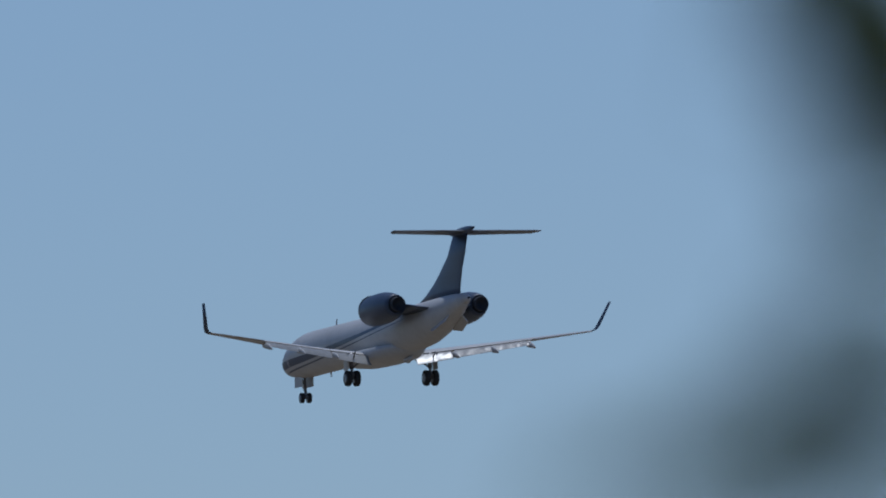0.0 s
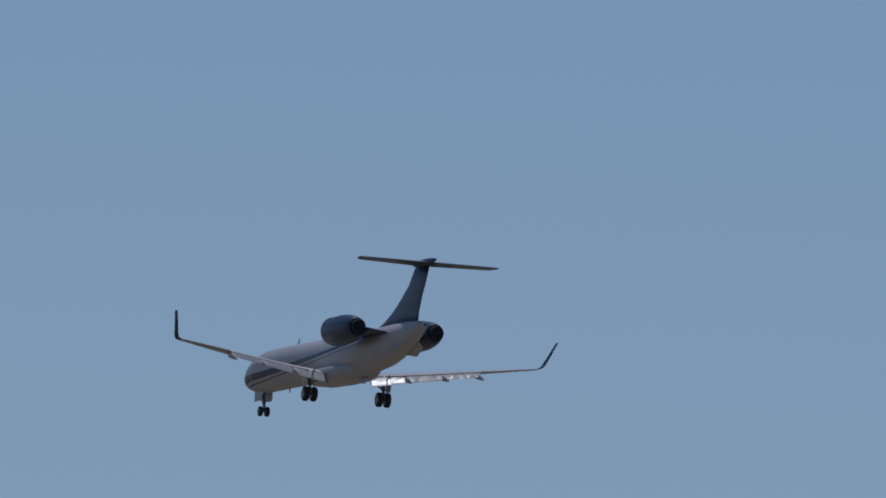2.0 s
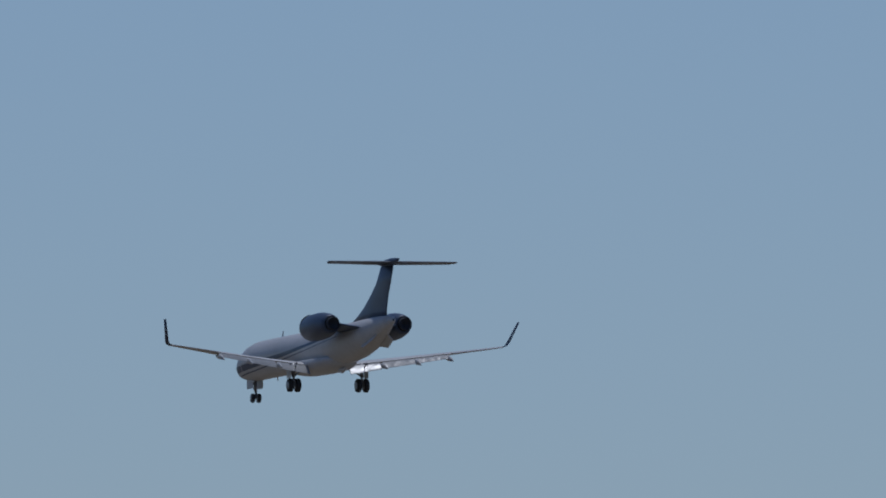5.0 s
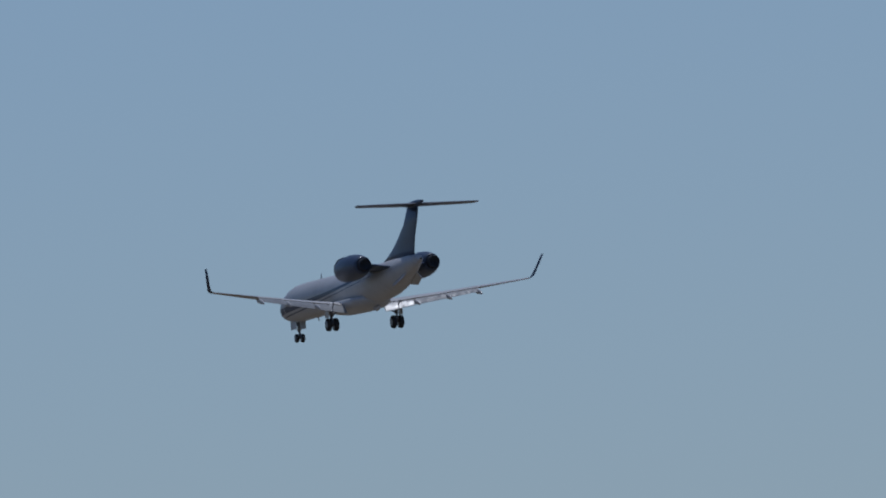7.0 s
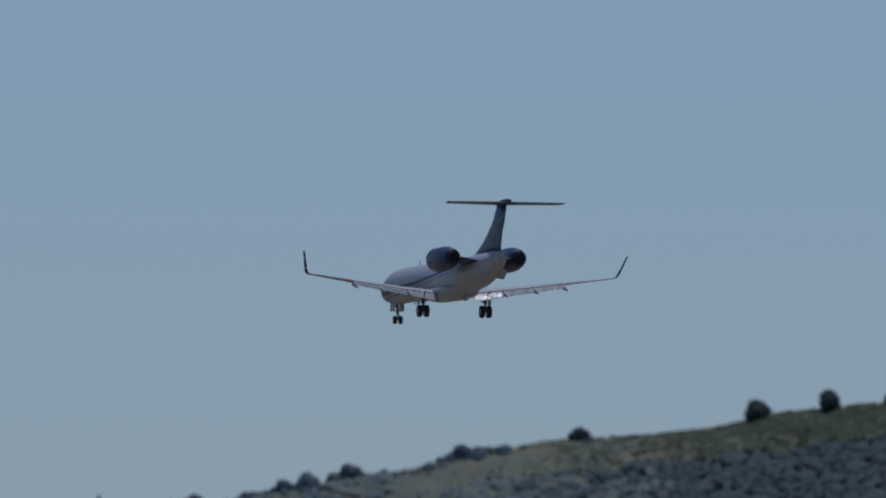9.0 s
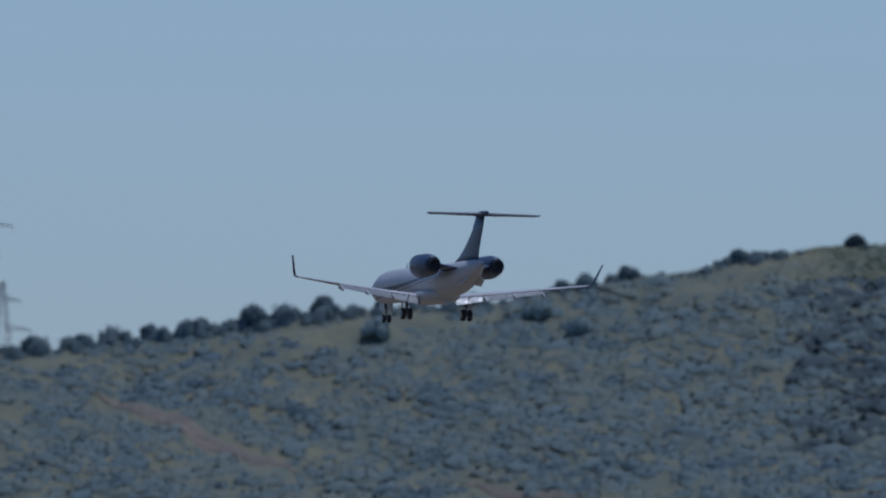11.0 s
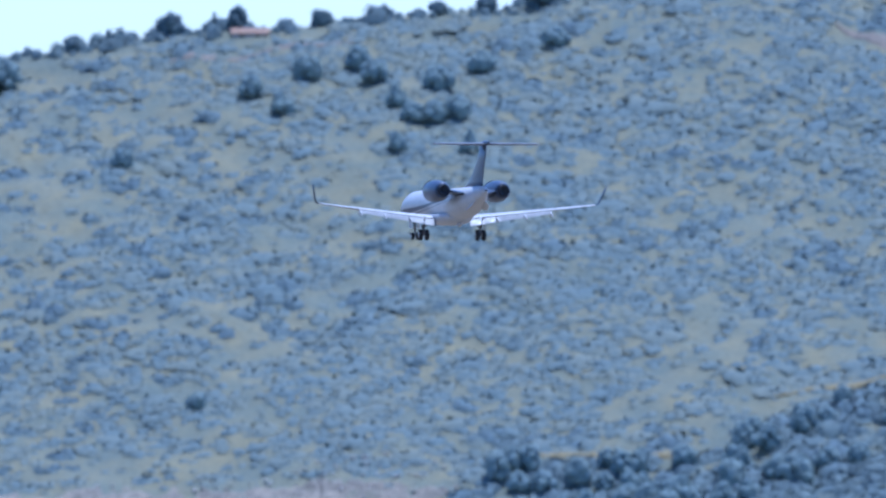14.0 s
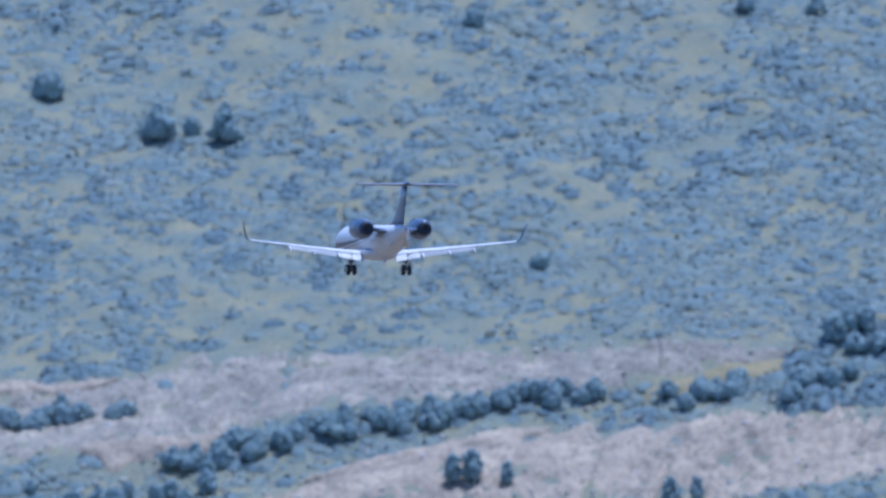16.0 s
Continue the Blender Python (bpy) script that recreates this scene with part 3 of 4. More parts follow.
def mounds(name, base, rad, squash, mat, sprigs=4, lean=0.37, parent=None, rng=RNG, rings=((1.0, -0.12), (0.80, 0.50), (0.45, 0.86))):
    """Rounded uneven bushes that follow the slope, one lumpy dome at each place, with a few leaf sprays breaking the outline."""
    n, k = len(base), 8
    turn = rng.uniform(0, math.tau, (n, 1))
    lobes = rng.uniform(0, math.tau, (n, 1))
    ang = np.arange(k)[None, :] * math.tau / k + turn
    swell = 1 + 0.16 * np.sin(2 * ang + lobes) + 0.12 * np.sin(3 * ang - 2 * lobes)
    sq = squash * rng.uniform(0.75, 1.3, (n, 1))
    v = np.empty((n, 3 * k + 1, 3))
    for r, (out, up) in enumerate(rings):
        w = rad[:, None] * swell * rng.uniform(0.84, 1.14, (n, k))
        v[:, r * k:(r + 1) * k, 0] = base[:, 0:1] + np.cos(ang) * w * out
        v[:, r * k:(r + 1) * k, 1] = base[:, 1:2] + np.sin(ang) * w * out
        v[:, r * k:(r + 1) * k, 2] = base[:, 2:3] + rad[:, None] * sq * up * rng.uniform(0.85, 1.15, (n, k))
    v[:, 3 * k] = base + rng.normal(0, 0.1, (n, 3)) * rad[:, None]
    v[:, 3 * k, 2] = base[:, 2] + rad * sq[:, 0]
    quads = [(r * k + q, r * k + (q + 1) % k, (r + 1) * k + (q + 1) % k, (r + 1) * k + q) for r in range(2) for q in range(k)]
    tris = [(2 * k + q, 2 * k + (q + 1) % k, 3 * k) for q in range(k)]
    off = (np.arange(n) * (3 * k + 1))[:, None, None]
    fq = (np.array(quads)[None] + off).reshape(-1)
    ft = (np.array(tris)[None] + off).reshape(-1)
    # sprays on the upper half
    d = rng.normal(size=(n, sprigs, 3))
    d[..., 2] = np.abs(d[..., 2]) + 0.5
    d /= np.linalg.norm(d, axis=2)[..., None]
    p = base[:, None, :] + d * (rad[:, None] * rng.uniform(0.9, 1.12, (n, sprigs)))[..., None] * np.concatenate([np.ones((n, 1, 2)), sq[:, None]], 2)
    v[..., 2] += lean * ((v[..., 0] - base[:, 0:1]) * CX.x + (v[..., 1] - base[:, 1:2]) * CX.y)
    p[..., 2] += lean * ((p[..., 0] - base[:, 0:1]) * CX.x + (p[..., 1] - base[:, 1:2]) * CX.y)
    p, d = p.reshape(-1, 3), d.reshape(-1, 3)
    size = np.repeat(rad, sprigs)[:, None] * rng.uniform(0.14, 0.3, (len(p), 1))
    u = np.cross(d, rng.normal(size=d.shape))
    u /= np.linalg.norm(u, axis=1)[:, None] + 1e-9
    w = np.cross(d, u)
    vs = np.stack([p - u * size, p - w * size * 0.7 + d * size * 0.3, p + u * size, p + w * size * 0.7 + d * size * 0.3], 1)
    first = n * (3 * k + 1)
    allv = np.concatenate([v.reshape(-1, 3), vs.reshape(-1, 3)])
    loops = np.concatenate([fq, np.arange(4 * len(p)) + first, ft]).astype(np.int32)
    nq = len(fq) // 4 + len(p)
    starts = np.concatenate([np.arange(nq) * 4, nq * 4 + np.arange(len(ft) // 3) * 3]).astype(np.int32)
    me = bpy.data.meshes.new(name)
    me.vertices.add(len(allv))
    me.vertices.foreach_set("co", allv.reshape(-1))
    me.loops.add(len(loops))
    me.loops.foreach_set("vertex_index", loops)
    me.polygons.add(len(starts))
    me.polygons.foreach_set("loop_start", starts)
    me.update(calc_edges=True)
    me.materials.append(mat)
    me.shade_smooth()
    ob = new(name, me)
    if parent:
        ob.parent = parent
    return ob


# the quarry's two benches: along the slope, their middles and half widths
BENCH_A, BENCH_C, BENCH_W = [-470, -400, -346, -300, -262, -205], [3150, 3158, 3168, 3170, 3168, 3164], [34, 30, 27, 20, 17, 8]
LOWER_A, LOWER_C, LOWER_W = [-345, -316, -285, -258, -223, -180, -120], [3085, 3100, 3108, 3110, 3104, 3098, 3095], [7, 14, 22, 25, 24, 24, 22]

# low scrub all over the face: close and dark in some parts, open with dry grass in others
a, c = scatter(64000, -500, 330, 3, 460)
depth = C_RIDGE - c
thick = 0.42 * wander(a, c, 46.0, 1) + 0.33 * wander(a, c, 17.0, 2) + 0.25 * wander(a, c, 7.0, 3)
thick += 0.13 * np.exp(-((a + 150 - 0.5 * (depth - 150)) / 70) ** 2) + 0.10 * (a > -60)
thick -= 0.22 * np.exp(-((depth - 16) / 15) ** 2) * (a > -110) * (a < 80) + 0.06 * (a < -230) * (depth < 190)
keep = ~bare(a, c) & (RNG.uniform(0, 1, len(a)) < np.clip((thick - 0.33) * 4.4, 0.10, 0.95)) & ~((a > 30) & (depth < 24)) & ~((a > RNG.uniform(40, 100, len(a))) & (depth < 140))
a, c = a[keep], c[keep]
base = world_xy(a, c)
rad = RNG.gamma(4.0, 0.32, len(a)) + 0.42
tagged(mounds("scrub", base, rad, 0.22, M_HAZYBUSH), "dense grey-green evergreen scrub covering the hillside, haze painted into its colour", "scrub", kind="stuff")

# larger dark bushes, in groups of three domes
a, c = scatter(2100, -500, 330, 8, 450)
keep = ~bare(a, c) & (wander(a, c, 30.0, 8) + 0.6 * wander(a, c, 11.0, 9) > 0.74) & ~((a > 30) & (C_RIDGE - c < 140 - 116 * (a < 60)))
a, c = np.repeat(a[keep], 3), np.repeat(c[keep], 3)
rad = RNG.gamma(6.0, 0.22, len(a)) + 0.7
a, c = a + RNG.normal(0, 1.3, len(a)), c + RNG.normal(0, 1.3, len(a))
tagged(mounds("bushes", world_xy(a, c), rad, 0.4, M_HAZYJUNIPER, 8), "dark rounded juniper bushes on the hillside, blued by painted haze", "bushes", kind="stuff")

# a close dark belt of bushes below the vineyard
a, c = scatter(6800, 40, 330, 24, 140)
keep = a > RNG.uniform(40, 100, len(a))
a, c = a[keep], c[keep]
rad = RNG.gamma(6.0, 0.24, len(a)) + 0.6
tagged(mounds("bushes", world_xy(a, c), rad * 1.4, 0.16, M_OAK, 5), "close belt of dark bushes below the vineyard", "bushes", kind="stuff")

# undergrowth of the grove beside the quarry
a = RNG.uniform(-206, -20, 2600)
c = RNG.uniform(3112, 3210, 2600)
keep = (c < grove_top(a) - 2) & (c > 3122) & (wander(a, c, 14.0, 12) < 0.72)
a, c = a[keep], c[keep]
rad = RNG.gamma(6.0, 0.3, len(a)) + 0.7
tagged(mounds("bushes", world_xy(a, c), rad, 0.5, M_HAZYJUNIPER, 10), "dark close undergrowth of the grove beside the quarry, blued by painted haze", "bushes", kind="stuff")

# dry grass and pale tufts between the bushes
a, c = scatter(20000, -500, 330, 0, 460)
near_top = np.exp(-((C_RIDGE - c - 14) / 12.0) ** 2) * (a > -130) * (a < 90)
keep = ~bare(a, c) & (RNG.uniform(0, 1, len(a)) < 0.12 + 0.75 * near_top + 0.5 * (wander(a, c, 24.0, 4) > 0.6)) & ~((a > 60) & (C_RIDGE - c > 24))
a, c = a[keep], c[keep]
base = world_xy(a, c)
rad = RNG.uniform(0.4, 0.9, len(a))
p, nn = clump_points(base, rad, 0.3, 6, flat=0.95)
tagged(cards("dry_grass", p, RNG.uniform(0.2, 0.42, len(p)), nn, M_PALE),
       "straw-coloured dry grass between the scrub", "grass", kind="stuff")

# green grass and low growth on the shoulder of the hill
a, c = scatter(20000, 20, 330, -4, 26)
keep = ((a < 148) | (C_RIDGE - c < 1)) & (RNG.uniform(40, 110, len(a)) < a)
a, c = a[keep], c[keep]
base = world_xy(a, c)
p, nn = clump_points(base, RNG.uniform(0.4, 0.8, len(a)), 0.35, 7, flat=0.9)
tagged(cards("green_grass", p, RNG.uniform(0.25, 0.45, len(p)), nn, M_VINE), "green grass on the shoulder of the hill", "grass", kind="stuff")

# low scrub along the crest, against the sky
a = np.concatenate([RNG.uniform(-500, 40, 900), RNG.uniform(40, 330, 60)])
c = C_RIDGE + np.where(a < 40, RNG.uniform(-5, 4, len(a)), RNG.normal(0, 2.5, len(a)))
rad = RNG.gamma(2.6, 0.46, len(a)) + 0.35
rad *= np.where(a > -40, 0.75, np.where(a > -130, 1.05, 0.82)) * np.where(a < 40, 0.5 + 0.7 * wander(a, c * 0, 14.0, 14), 0.7)
tagged(mounds("crest_scrub", world_xy(a, c), rad, 1.0, M_HAZYJUNIPER, 16, 0.1), "dark scrub along the crest of the hill, blued by painted haze", "scrub", kind="stuff")


def tree(a, c, tall, wide, mat, label, shape="round", group="", sink=0.0):
    """A tree with a tapered trunk, limbs and a crown of many leaf sprays in clumps."""
    rng = np.random.RandomState(int(abs(a * 7 + c * 13)) % 99991)
    root = new("tree")
    root.location = place(a, c, -sink)
    tagged(root, label, "tree", group)
    b = bmesh.new()
    top = Vector((rng.normal(0, 0.04) * tall, rng.normal(0, 0.04) * tall, tall * 0.82))
    rod(b, (0, 0, -0.4), top * 0.5, 0.035 * tall, 0.024 * tall, 7)
    rod(b, top * 0.5, top, 0.024 * tall, 0.008 * tall, 7)
    centres, radii = [], []
    k = 16
    for i in range(k):
        h = (i + 0.6) / k
        ang = i * 2.4 + rng.uniform(-0.4, 0.4)
        if shape == "round":
            reach = wide * 0.34 * math.sin(math.pi * (0.22 + 0.70 * h)) * rng.uniform(0.6, 1.2)
            z = tall * (0.10 + 0.74 * h)
            r = wide * rng.uniform(0.17, 0.27)
        else:
            reach = wide * 0.34 * (1.05 - h) * rng.uniform(0.6, 1.3)
            z = tall * (0.16 + 0.80 * h)
            r = wide * (0.27 - 0.17 * h) * rng.uniform(0.8, 1.25)
        q = Vector((math.cos(ang) * reach, math.sin(ang) * reach, z))
        s = top * (max(0.2, z / tall - 0.18) / 0.82)
        rod(b, s, q, 0.011 * tall, 0.004 * tall, 5)
        centres.append(q)
        radii.append(r)
    part("trunk", b, M_BARK, root, "grey-brown trunk and limbs")
    mounds("crown", np.array(centres), np.array(radii), 0.9, mat, 26, 0.0, root, rng, ((0.62, -0.72), (1.0, -0.05), (0.68, 0.68)))
    return root


LINE = "trees along the crest"
CREST = [(-205.5, 3499, 9.4, 9.6, "round"), (-90.9, 3499, 5.4, 7.6, "round"), (-73.8, 3500, 4.6, 6.4, "round"), (-59.9, 3501, 5, 3, "cone"), (-117.2, 3500, 3.6, 4.6, "round"),
         (-166.6, 3500, 4.2, 6, "round"), (-146.5, 3500, 4, 5.6, "round"), (-134.5, 3500, 3.2, 4.2, "round"), (-104, 3500, 3.4, 5, "round"), (-189, 3500, 3.8, 6.2, "round"),
         (-179, 3499, 3, 5, "round"), (-220, 3500, 3.6, 6.6, "round"), (-232, 3500, 3.2, 5, "round"), (-246, 3500, 3.8, 4.6, "cone"), (-262, 3500, 3.6, 6.2, "round"),
         (-283.5, 3500, 6, 5.4, "round"), (-289.5, 3501, 5.4, 3, "cone"), (-300.5, 3500, 5, 7.4, "round"), (-316.5, 3500, 4.4, 3.8, "cone"), (-325, 3500, 3, 6, "round"),
         (-362, 3500, 5.2, 3.2, "cone"), (-374, 3500, 3.2, 5.6, "round"), (-390, 3500, 3, 5, "round"), (-36, 3500, 2.6, 5.4, "round"), (-14, 3500, 2.2, 5, "round"),
         (2, 3500, 2.6, 6, "round"), (30, 3500, 2.4, 5.6, "round"), (59, 3500, 2.7, 5.1, "round"), (102.9, 3500, 4, 7, "round"), (120.9, 3500, 5, 5.5, "round"),
         (138.5, 3500, 2.2, 7, "round"), (168.7, 3501, 2.7, 5.5, "round")]
for ta, tc, tall, wide, shape in CREST:
    lab = {"cone": "dark upright conifer standing above the crest scrub", "round": "dark rounded evergreen tree on the hill's crest"}[shape]
    if tall >= 7:
        lab = "tall dark pine standing out against the sky"
    tree(ta, tc, tall, wide, M_OAK if ta > 40 else M_HAZYJUNIPER, lab, shape, LINE, 0.5)

SLOPE = [(-379.7, 3352, 9.0, 8.0, "cone"), (-361.9, 3342, 10.5, 7.6, "cone"), (-411.3, 3385, 6.5, 7.5, "round"), (-272.8, 3236, 3.2, 4.4, "round"),
         (-371.0, 3350, 5.0, 4.0, "round"), (-341.0, 3477, 8.0, 7.0, "round"), (-370.0, 3457, 8.0, 8.0, "round"), (-217.0, 3393, 6.5, 4.6, "cone"), (-228.0, 3419, 5.0, 6.0, "round"), (-222.0, 3421, 4.6, 6.0, "round"), (-233.0, 3418, 4.4, 5.6, "round"), (-250.0, 3462, 6.0, 5.5, "round"), (-245.0, 3452, 5.5, 6.0, "round"),
         (-228.0, 3440, 5.5, 7.0, "round"), (-238.0, 3430, 6.0, 5.0, "cone"), (-262.0, 3456, 5.5, 6.5, "round"), (-218.0, 3452, 4.5, 6.0, "round"),
         (-200.0, 3465, 4.2, 6.0, "round"), (-276.0, 3448, 5.0, 5.0, "round"), (-268.0, 3436, 5.2, 4.6, "cone"), (-236.0, 3400, 5.0, 4.4, "cone"),
         (-60.0, 3478, 3.6, 6.0, "round"), (-20.0, 3482, 3.4, 5.4, "round"), (-10.0, 3470, 3.0, 5.4, "round"), (-305.0, 3405, 4.4, 5.2, "round")]
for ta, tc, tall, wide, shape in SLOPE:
    tree(ta, tc, tall, wide * 1.25, M_HAZYPINE, "evergreen tree standing among the hillside scrub, paled by painted haze", shape, "trees on the slope")

# young trees between the benches of the quarry, and a darker grove at its edge
rng = random.Random(5)
for i in range(54):
    t = i / 53
    ta = -352 + 100 * t + rng.uniform(-2.5, 2.5)
    tc = 3128 + 22 * t + rng.uniform(-4, 4)
    tree(ta, tc, rng.uniform(3.0, 5.6), rng.uniform(4.2, 6.6), M_HAZYPINE, "young green pine between the quarry benches, paled by painted haze", "round" if i % 3 else "cone", "pines in the quarry")
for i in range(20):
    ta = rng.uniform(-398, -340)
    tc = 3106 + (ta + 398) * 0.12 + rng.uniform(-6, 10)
    tree(ta, tc, rng.uniform(3.2, 5.4), rng.uniform(3.0, 5.2), M_HAZYPINE, "young green pine between the quarry benches, paled by painted haze", "round", "pines in the quarry")
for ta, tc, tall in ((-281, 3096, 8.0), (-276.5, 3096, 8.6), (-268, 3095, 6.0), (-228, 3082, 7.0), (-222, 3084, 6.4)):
    tree(ta, tc, tall, tall * 0.62, M_HAZYPINE, "green pine standing on bare quarry ground, paled by painted haze", "round", "pines in the quarry")
for i in range(72):
    ta = rng.uniform(-205, -30)
    tc = float(grove_top(ta)) - rng.uniform(2, 48)
    if tc > 3124:
        tree(ta, tc, rng.uniform(4.0, 7.0), rng.uniform(4.6, 7.6), M_HAZYPINE, "green tree of a grove beside the quarry, paled by painted haze", "round", "grove beside the quarry")
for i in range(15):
    tree(rng.uniform(-398, -370) + 8 * (i % 5 == 0), rng.uniform(3161, 3171), rng.uniform(3.2, 4.6), rng.uniform(4.2, 6.0), M_HAZYPINE, "green bushy tree in a hollow of the quarry, paled by painted haze", "round", "trees in the quarry hollow")
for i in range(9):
    tree(rng.uniform(-236, -214), rng.uniform(3138, 3150), rng.uniform(3.4, 5.0), rng.uniform(4.6, 7.0), M_HAZYPINE, "green tree of a grove beside the quarry, paled by painted haze", "round", "grove beside the quarry")

# ------------------------------------------------------------------ bare ground laid over the slope


def drape(name, a0, a1, c_mid, half, mat, label, cat, lift=0.22, step=1.0, rough=0.35, seed=0.0):
    """A sheet of bare ground over the slope, with ragged edges: c_mid(a) its middle, half(a) its half width."""
    cols = np.arange(a0, a1 + step, step)
    rows_ = np.linspace(-1, 1, 25)
    rag = [[1 + 0.45 * noise.noise((q * 0.16, g * 9.0, seed)) + 0.35 * noise.noise((q * 0.6, g * 9.0, seed)) for q in cols] for g in (0, 1)]
    vs = []
    n = len(cols)
    for r in rows_:
        for i, q in enumerate(cols):
            taper = min(1.0, 0.12 + 4.5 * min(i, n - 1 - i) / n) ** 0.6
            cc = c_mid(q) + half(q) * r * rag[0 if r < 0 else 1][i] * taper
            edge = 1 - abs(r) ** 4
            w = AX * q + CX * cc
            bump = rough * (noise.noise((q * 0.22, cc * 0.22, seed)) + 0.5 * noise.noise((q * 0.7, cc * 0.7, seed)))
            vs.append((w.x, w.y, float(height(q, cc)) + (lift + bump) * edge - 0.3 * (1 - edge)))
    n = len(cols)
    fs = [(j * n + i, j * n + i + 1, (j + 1) * n + i + 1, (j + 1) * n + i) for j in range(24) for i in range(n - 1)]
    ob = raw(name, vs, fs, mat)
    return tagged(ob, label, cat, kind="structure")


drape("earth_scar", -129, -77, lambda q: 3460 - (q + 126) * 1.43, lambda q: 1.6 + 3.8 * math.sin(math.pi * min(1, max(0, (q + 129) / 52))) ** 0.6, M_DIRT,
      "bare pinkish earth scar running down the scrub slope", "scar", 0.5, 0.7, 0.4, 1.0)
drape("earth_scar", -37, -7, lambda q: 3369 - (q + 37) * 0.85, lambda q: 0.5 + 2.6 * math.sin(math.pi * min(1, max(0, (q + 37) / 30))) ** 0.8, M_DIRT,
      "small pale earth scar in the scrub slope", "scar", 0.5, 0.7, 0.4, 2.0)
drape("bare_terrace", -300, -252, lambda q: 3486.0 + 0.02 * q, lambda q: 2.2, M_DIRT, "pale bare terrace below the crest", "terrace", 0.4, 0.8, 0.4, 5.0)
drape("bare_terrace", 139, 147, lambda q: 3494.0, lambda q: 3.0, M_DIRT, "bare earth patch beside the vineyard", "terrace", 0.4, 0.6, 0.3, 6.0)
drape("quarry_floor", -470, -205, lambda q: float(np.interp(q, BENCH_A, BENCH_C)), lambda q: float(np.interp(q, BENCH_A, BENCH_W)), M_ROCK,
      "pale broken stone of a worked quarry bench", "quarry", 0.6, 1.2, 1.6, 3.0)
drape("quarry_floor", -345, -120, lambda q: float(np.interp(q, LOWER_A, LOWER_C)), lambda q: float(np.interp(q, LOWER_A, LOWER_W)), M_TANROCK,
      "lower quarry bench of pinkish broken stone", "quarry", 0.6, 1.2, 1.6, 4.0)
drape("spoil_heap", -374, -339, lambda q: 3139 + 0.15 * (q + 356), lambda q: 5.5 + 1.5 * math.sin(q / 6.0), M_TANROCK,
      "heap of pale fresh spoil on the quarry floor", "heap", 1.8, 0.8, 0.9, 7.0)
drape("spoil_heap", -318, -262, lambda q: 3113 + 0.36 * (q + 318), lambda q: 4.0, M_TANROCK, "bank of pinkish earth in the quarry", "heap", 1.2, 0.8, 0.8, 8.0)
drape("spoil_heap", -420, -372, lambda q: 3184 + 0.1 * (q + 396), lambda q: 3.0, M_TANROCK, "pale rim of fresh earth above the quarry", "heap", 1.2, 0.8, 0.8, 9.0)
drape("grass_bank", -240, -205, lambda q: 3154 + 0.25 * (q + 222), lambda q: 5.5, M_STRAW, "ochre dry grass between quarry and grove", "grass", 0.5, 0.8, 0.5, 10.0)
drape("grass_bank", -196, -142, lambda q: 3186 - 0.22 * (q + 196), lambda q: 1.8, M_STRAW, "ochre dry grass along the grove's upper edge", "grass", 0.6, 0.8, 0.5, 11.0)
drape("grass_bank", -132, -60, lambda q: 3208 + 0.05 * (q + 96), lambda q: 1.6, M_STRAW, "ochre dry grass along the grove's upper edge", "grass", 0.6, 0.8, 0.5, 12.0)

# broken stones on the quarry floor
vs, fs = [], []
for i in range(3400):
    q = RNG.uniform(-470, -160)
    cc = RNG.uniform(3072, 3190)
    if q > -205 and cc > 3118:
        continue
    o = place(q, cc, 0.5)
    s = RNG.gamma(2.0, 0.15) + 0.1
    k = len(vs)
    for d in ((1, 0, 0), (-1, 0, 0), (0, 1, 0), (0, -1, 0), (0, 0, 0.8), (0, 0, -1)):
        j = RNG.uniform(0.6, 1.2, 3)
        vs.append((o.x + d[0] * s * j[0] + RNG.uniform(-0.2, 0.2) * s, o.y + d[1] * s * j[1], o.z + d[2] * s * j[2]))
    for f in ((0, 2, 4), (2, 1, 4), (1, 3, 4), (3, 0, 4), (2, 0, 5), (1, 2, 5), (3, 1, 5), (0, 3, 5)):
        fs.append(tuple(k + x for x in f))
tagged(raw("quarry_rubble", vs, fs, M_STONE), "pale broken stones scattered over the quarry benches", "rubble", kind="stuff")

# ------------------------------------------------------------------ vineyard on the crest
vp, vn = [], []
for va in [151 + 3.2 * k for k in range(12)] + [204 + 3.2 * k for k in range(18)]:
    b_c = np.linspace(C_RIDGE - 24, C_RIDGE + 3, 60)
    b_a = va + (C_RIDGE - b_c) * 0.26 + RNG.normal(0, 0.12, 60)
    base = world_xy(b_a, b_c)
    base[:, 2] += 0.35
    p, nn = clump_points(base, np.full(60, 0.42), 1.0, 12, flat=0.6)
    vp.append(p)
    vn.append(nn)
vp, vn = np.concatenate(vp), np.concatenate(vn)
tagged(cards("vineyard", vp, RNG.uniform(0.16, 0.3, len(vp)), vn, M_VINE), "rows of leafy green vines running down the slope", "vineyard", kind="stuff")
for pa in (163.0, 191.0):
    b = bmesh.new()
    o = place(pa, C_RIDGE + 1, 0)
    rod(b, (0, 0, -0.5), (0, 0, 5.2), 0.09, 0.07, 8)
    rod(b, (-0.6, 0, 4.9), (0.6, 0, 4.9), 0.05, 0.05, 6)
    ob = link("utility_pole", b, M_WOOD)
    ob.location = o
    tagged(ob, "thin weathered wooden pole beside the vineyard", "pole", "poles by the vineyard")
b = bmesh.new()
rod(b, (0, 0, -0.5), (0, 0, 9.0), 0.16, 0.11, 8)
rod(b, (-0.9, 0, 8.5), (0.9, 0, 8.5), 0.07, 0.07, 6)
ob = link("utility_pole", b, M_WOOD)
ob.location = place(-237, 3160, 0)
tagged(ob, "dark wooden utility pole beside the quarry", "pole")



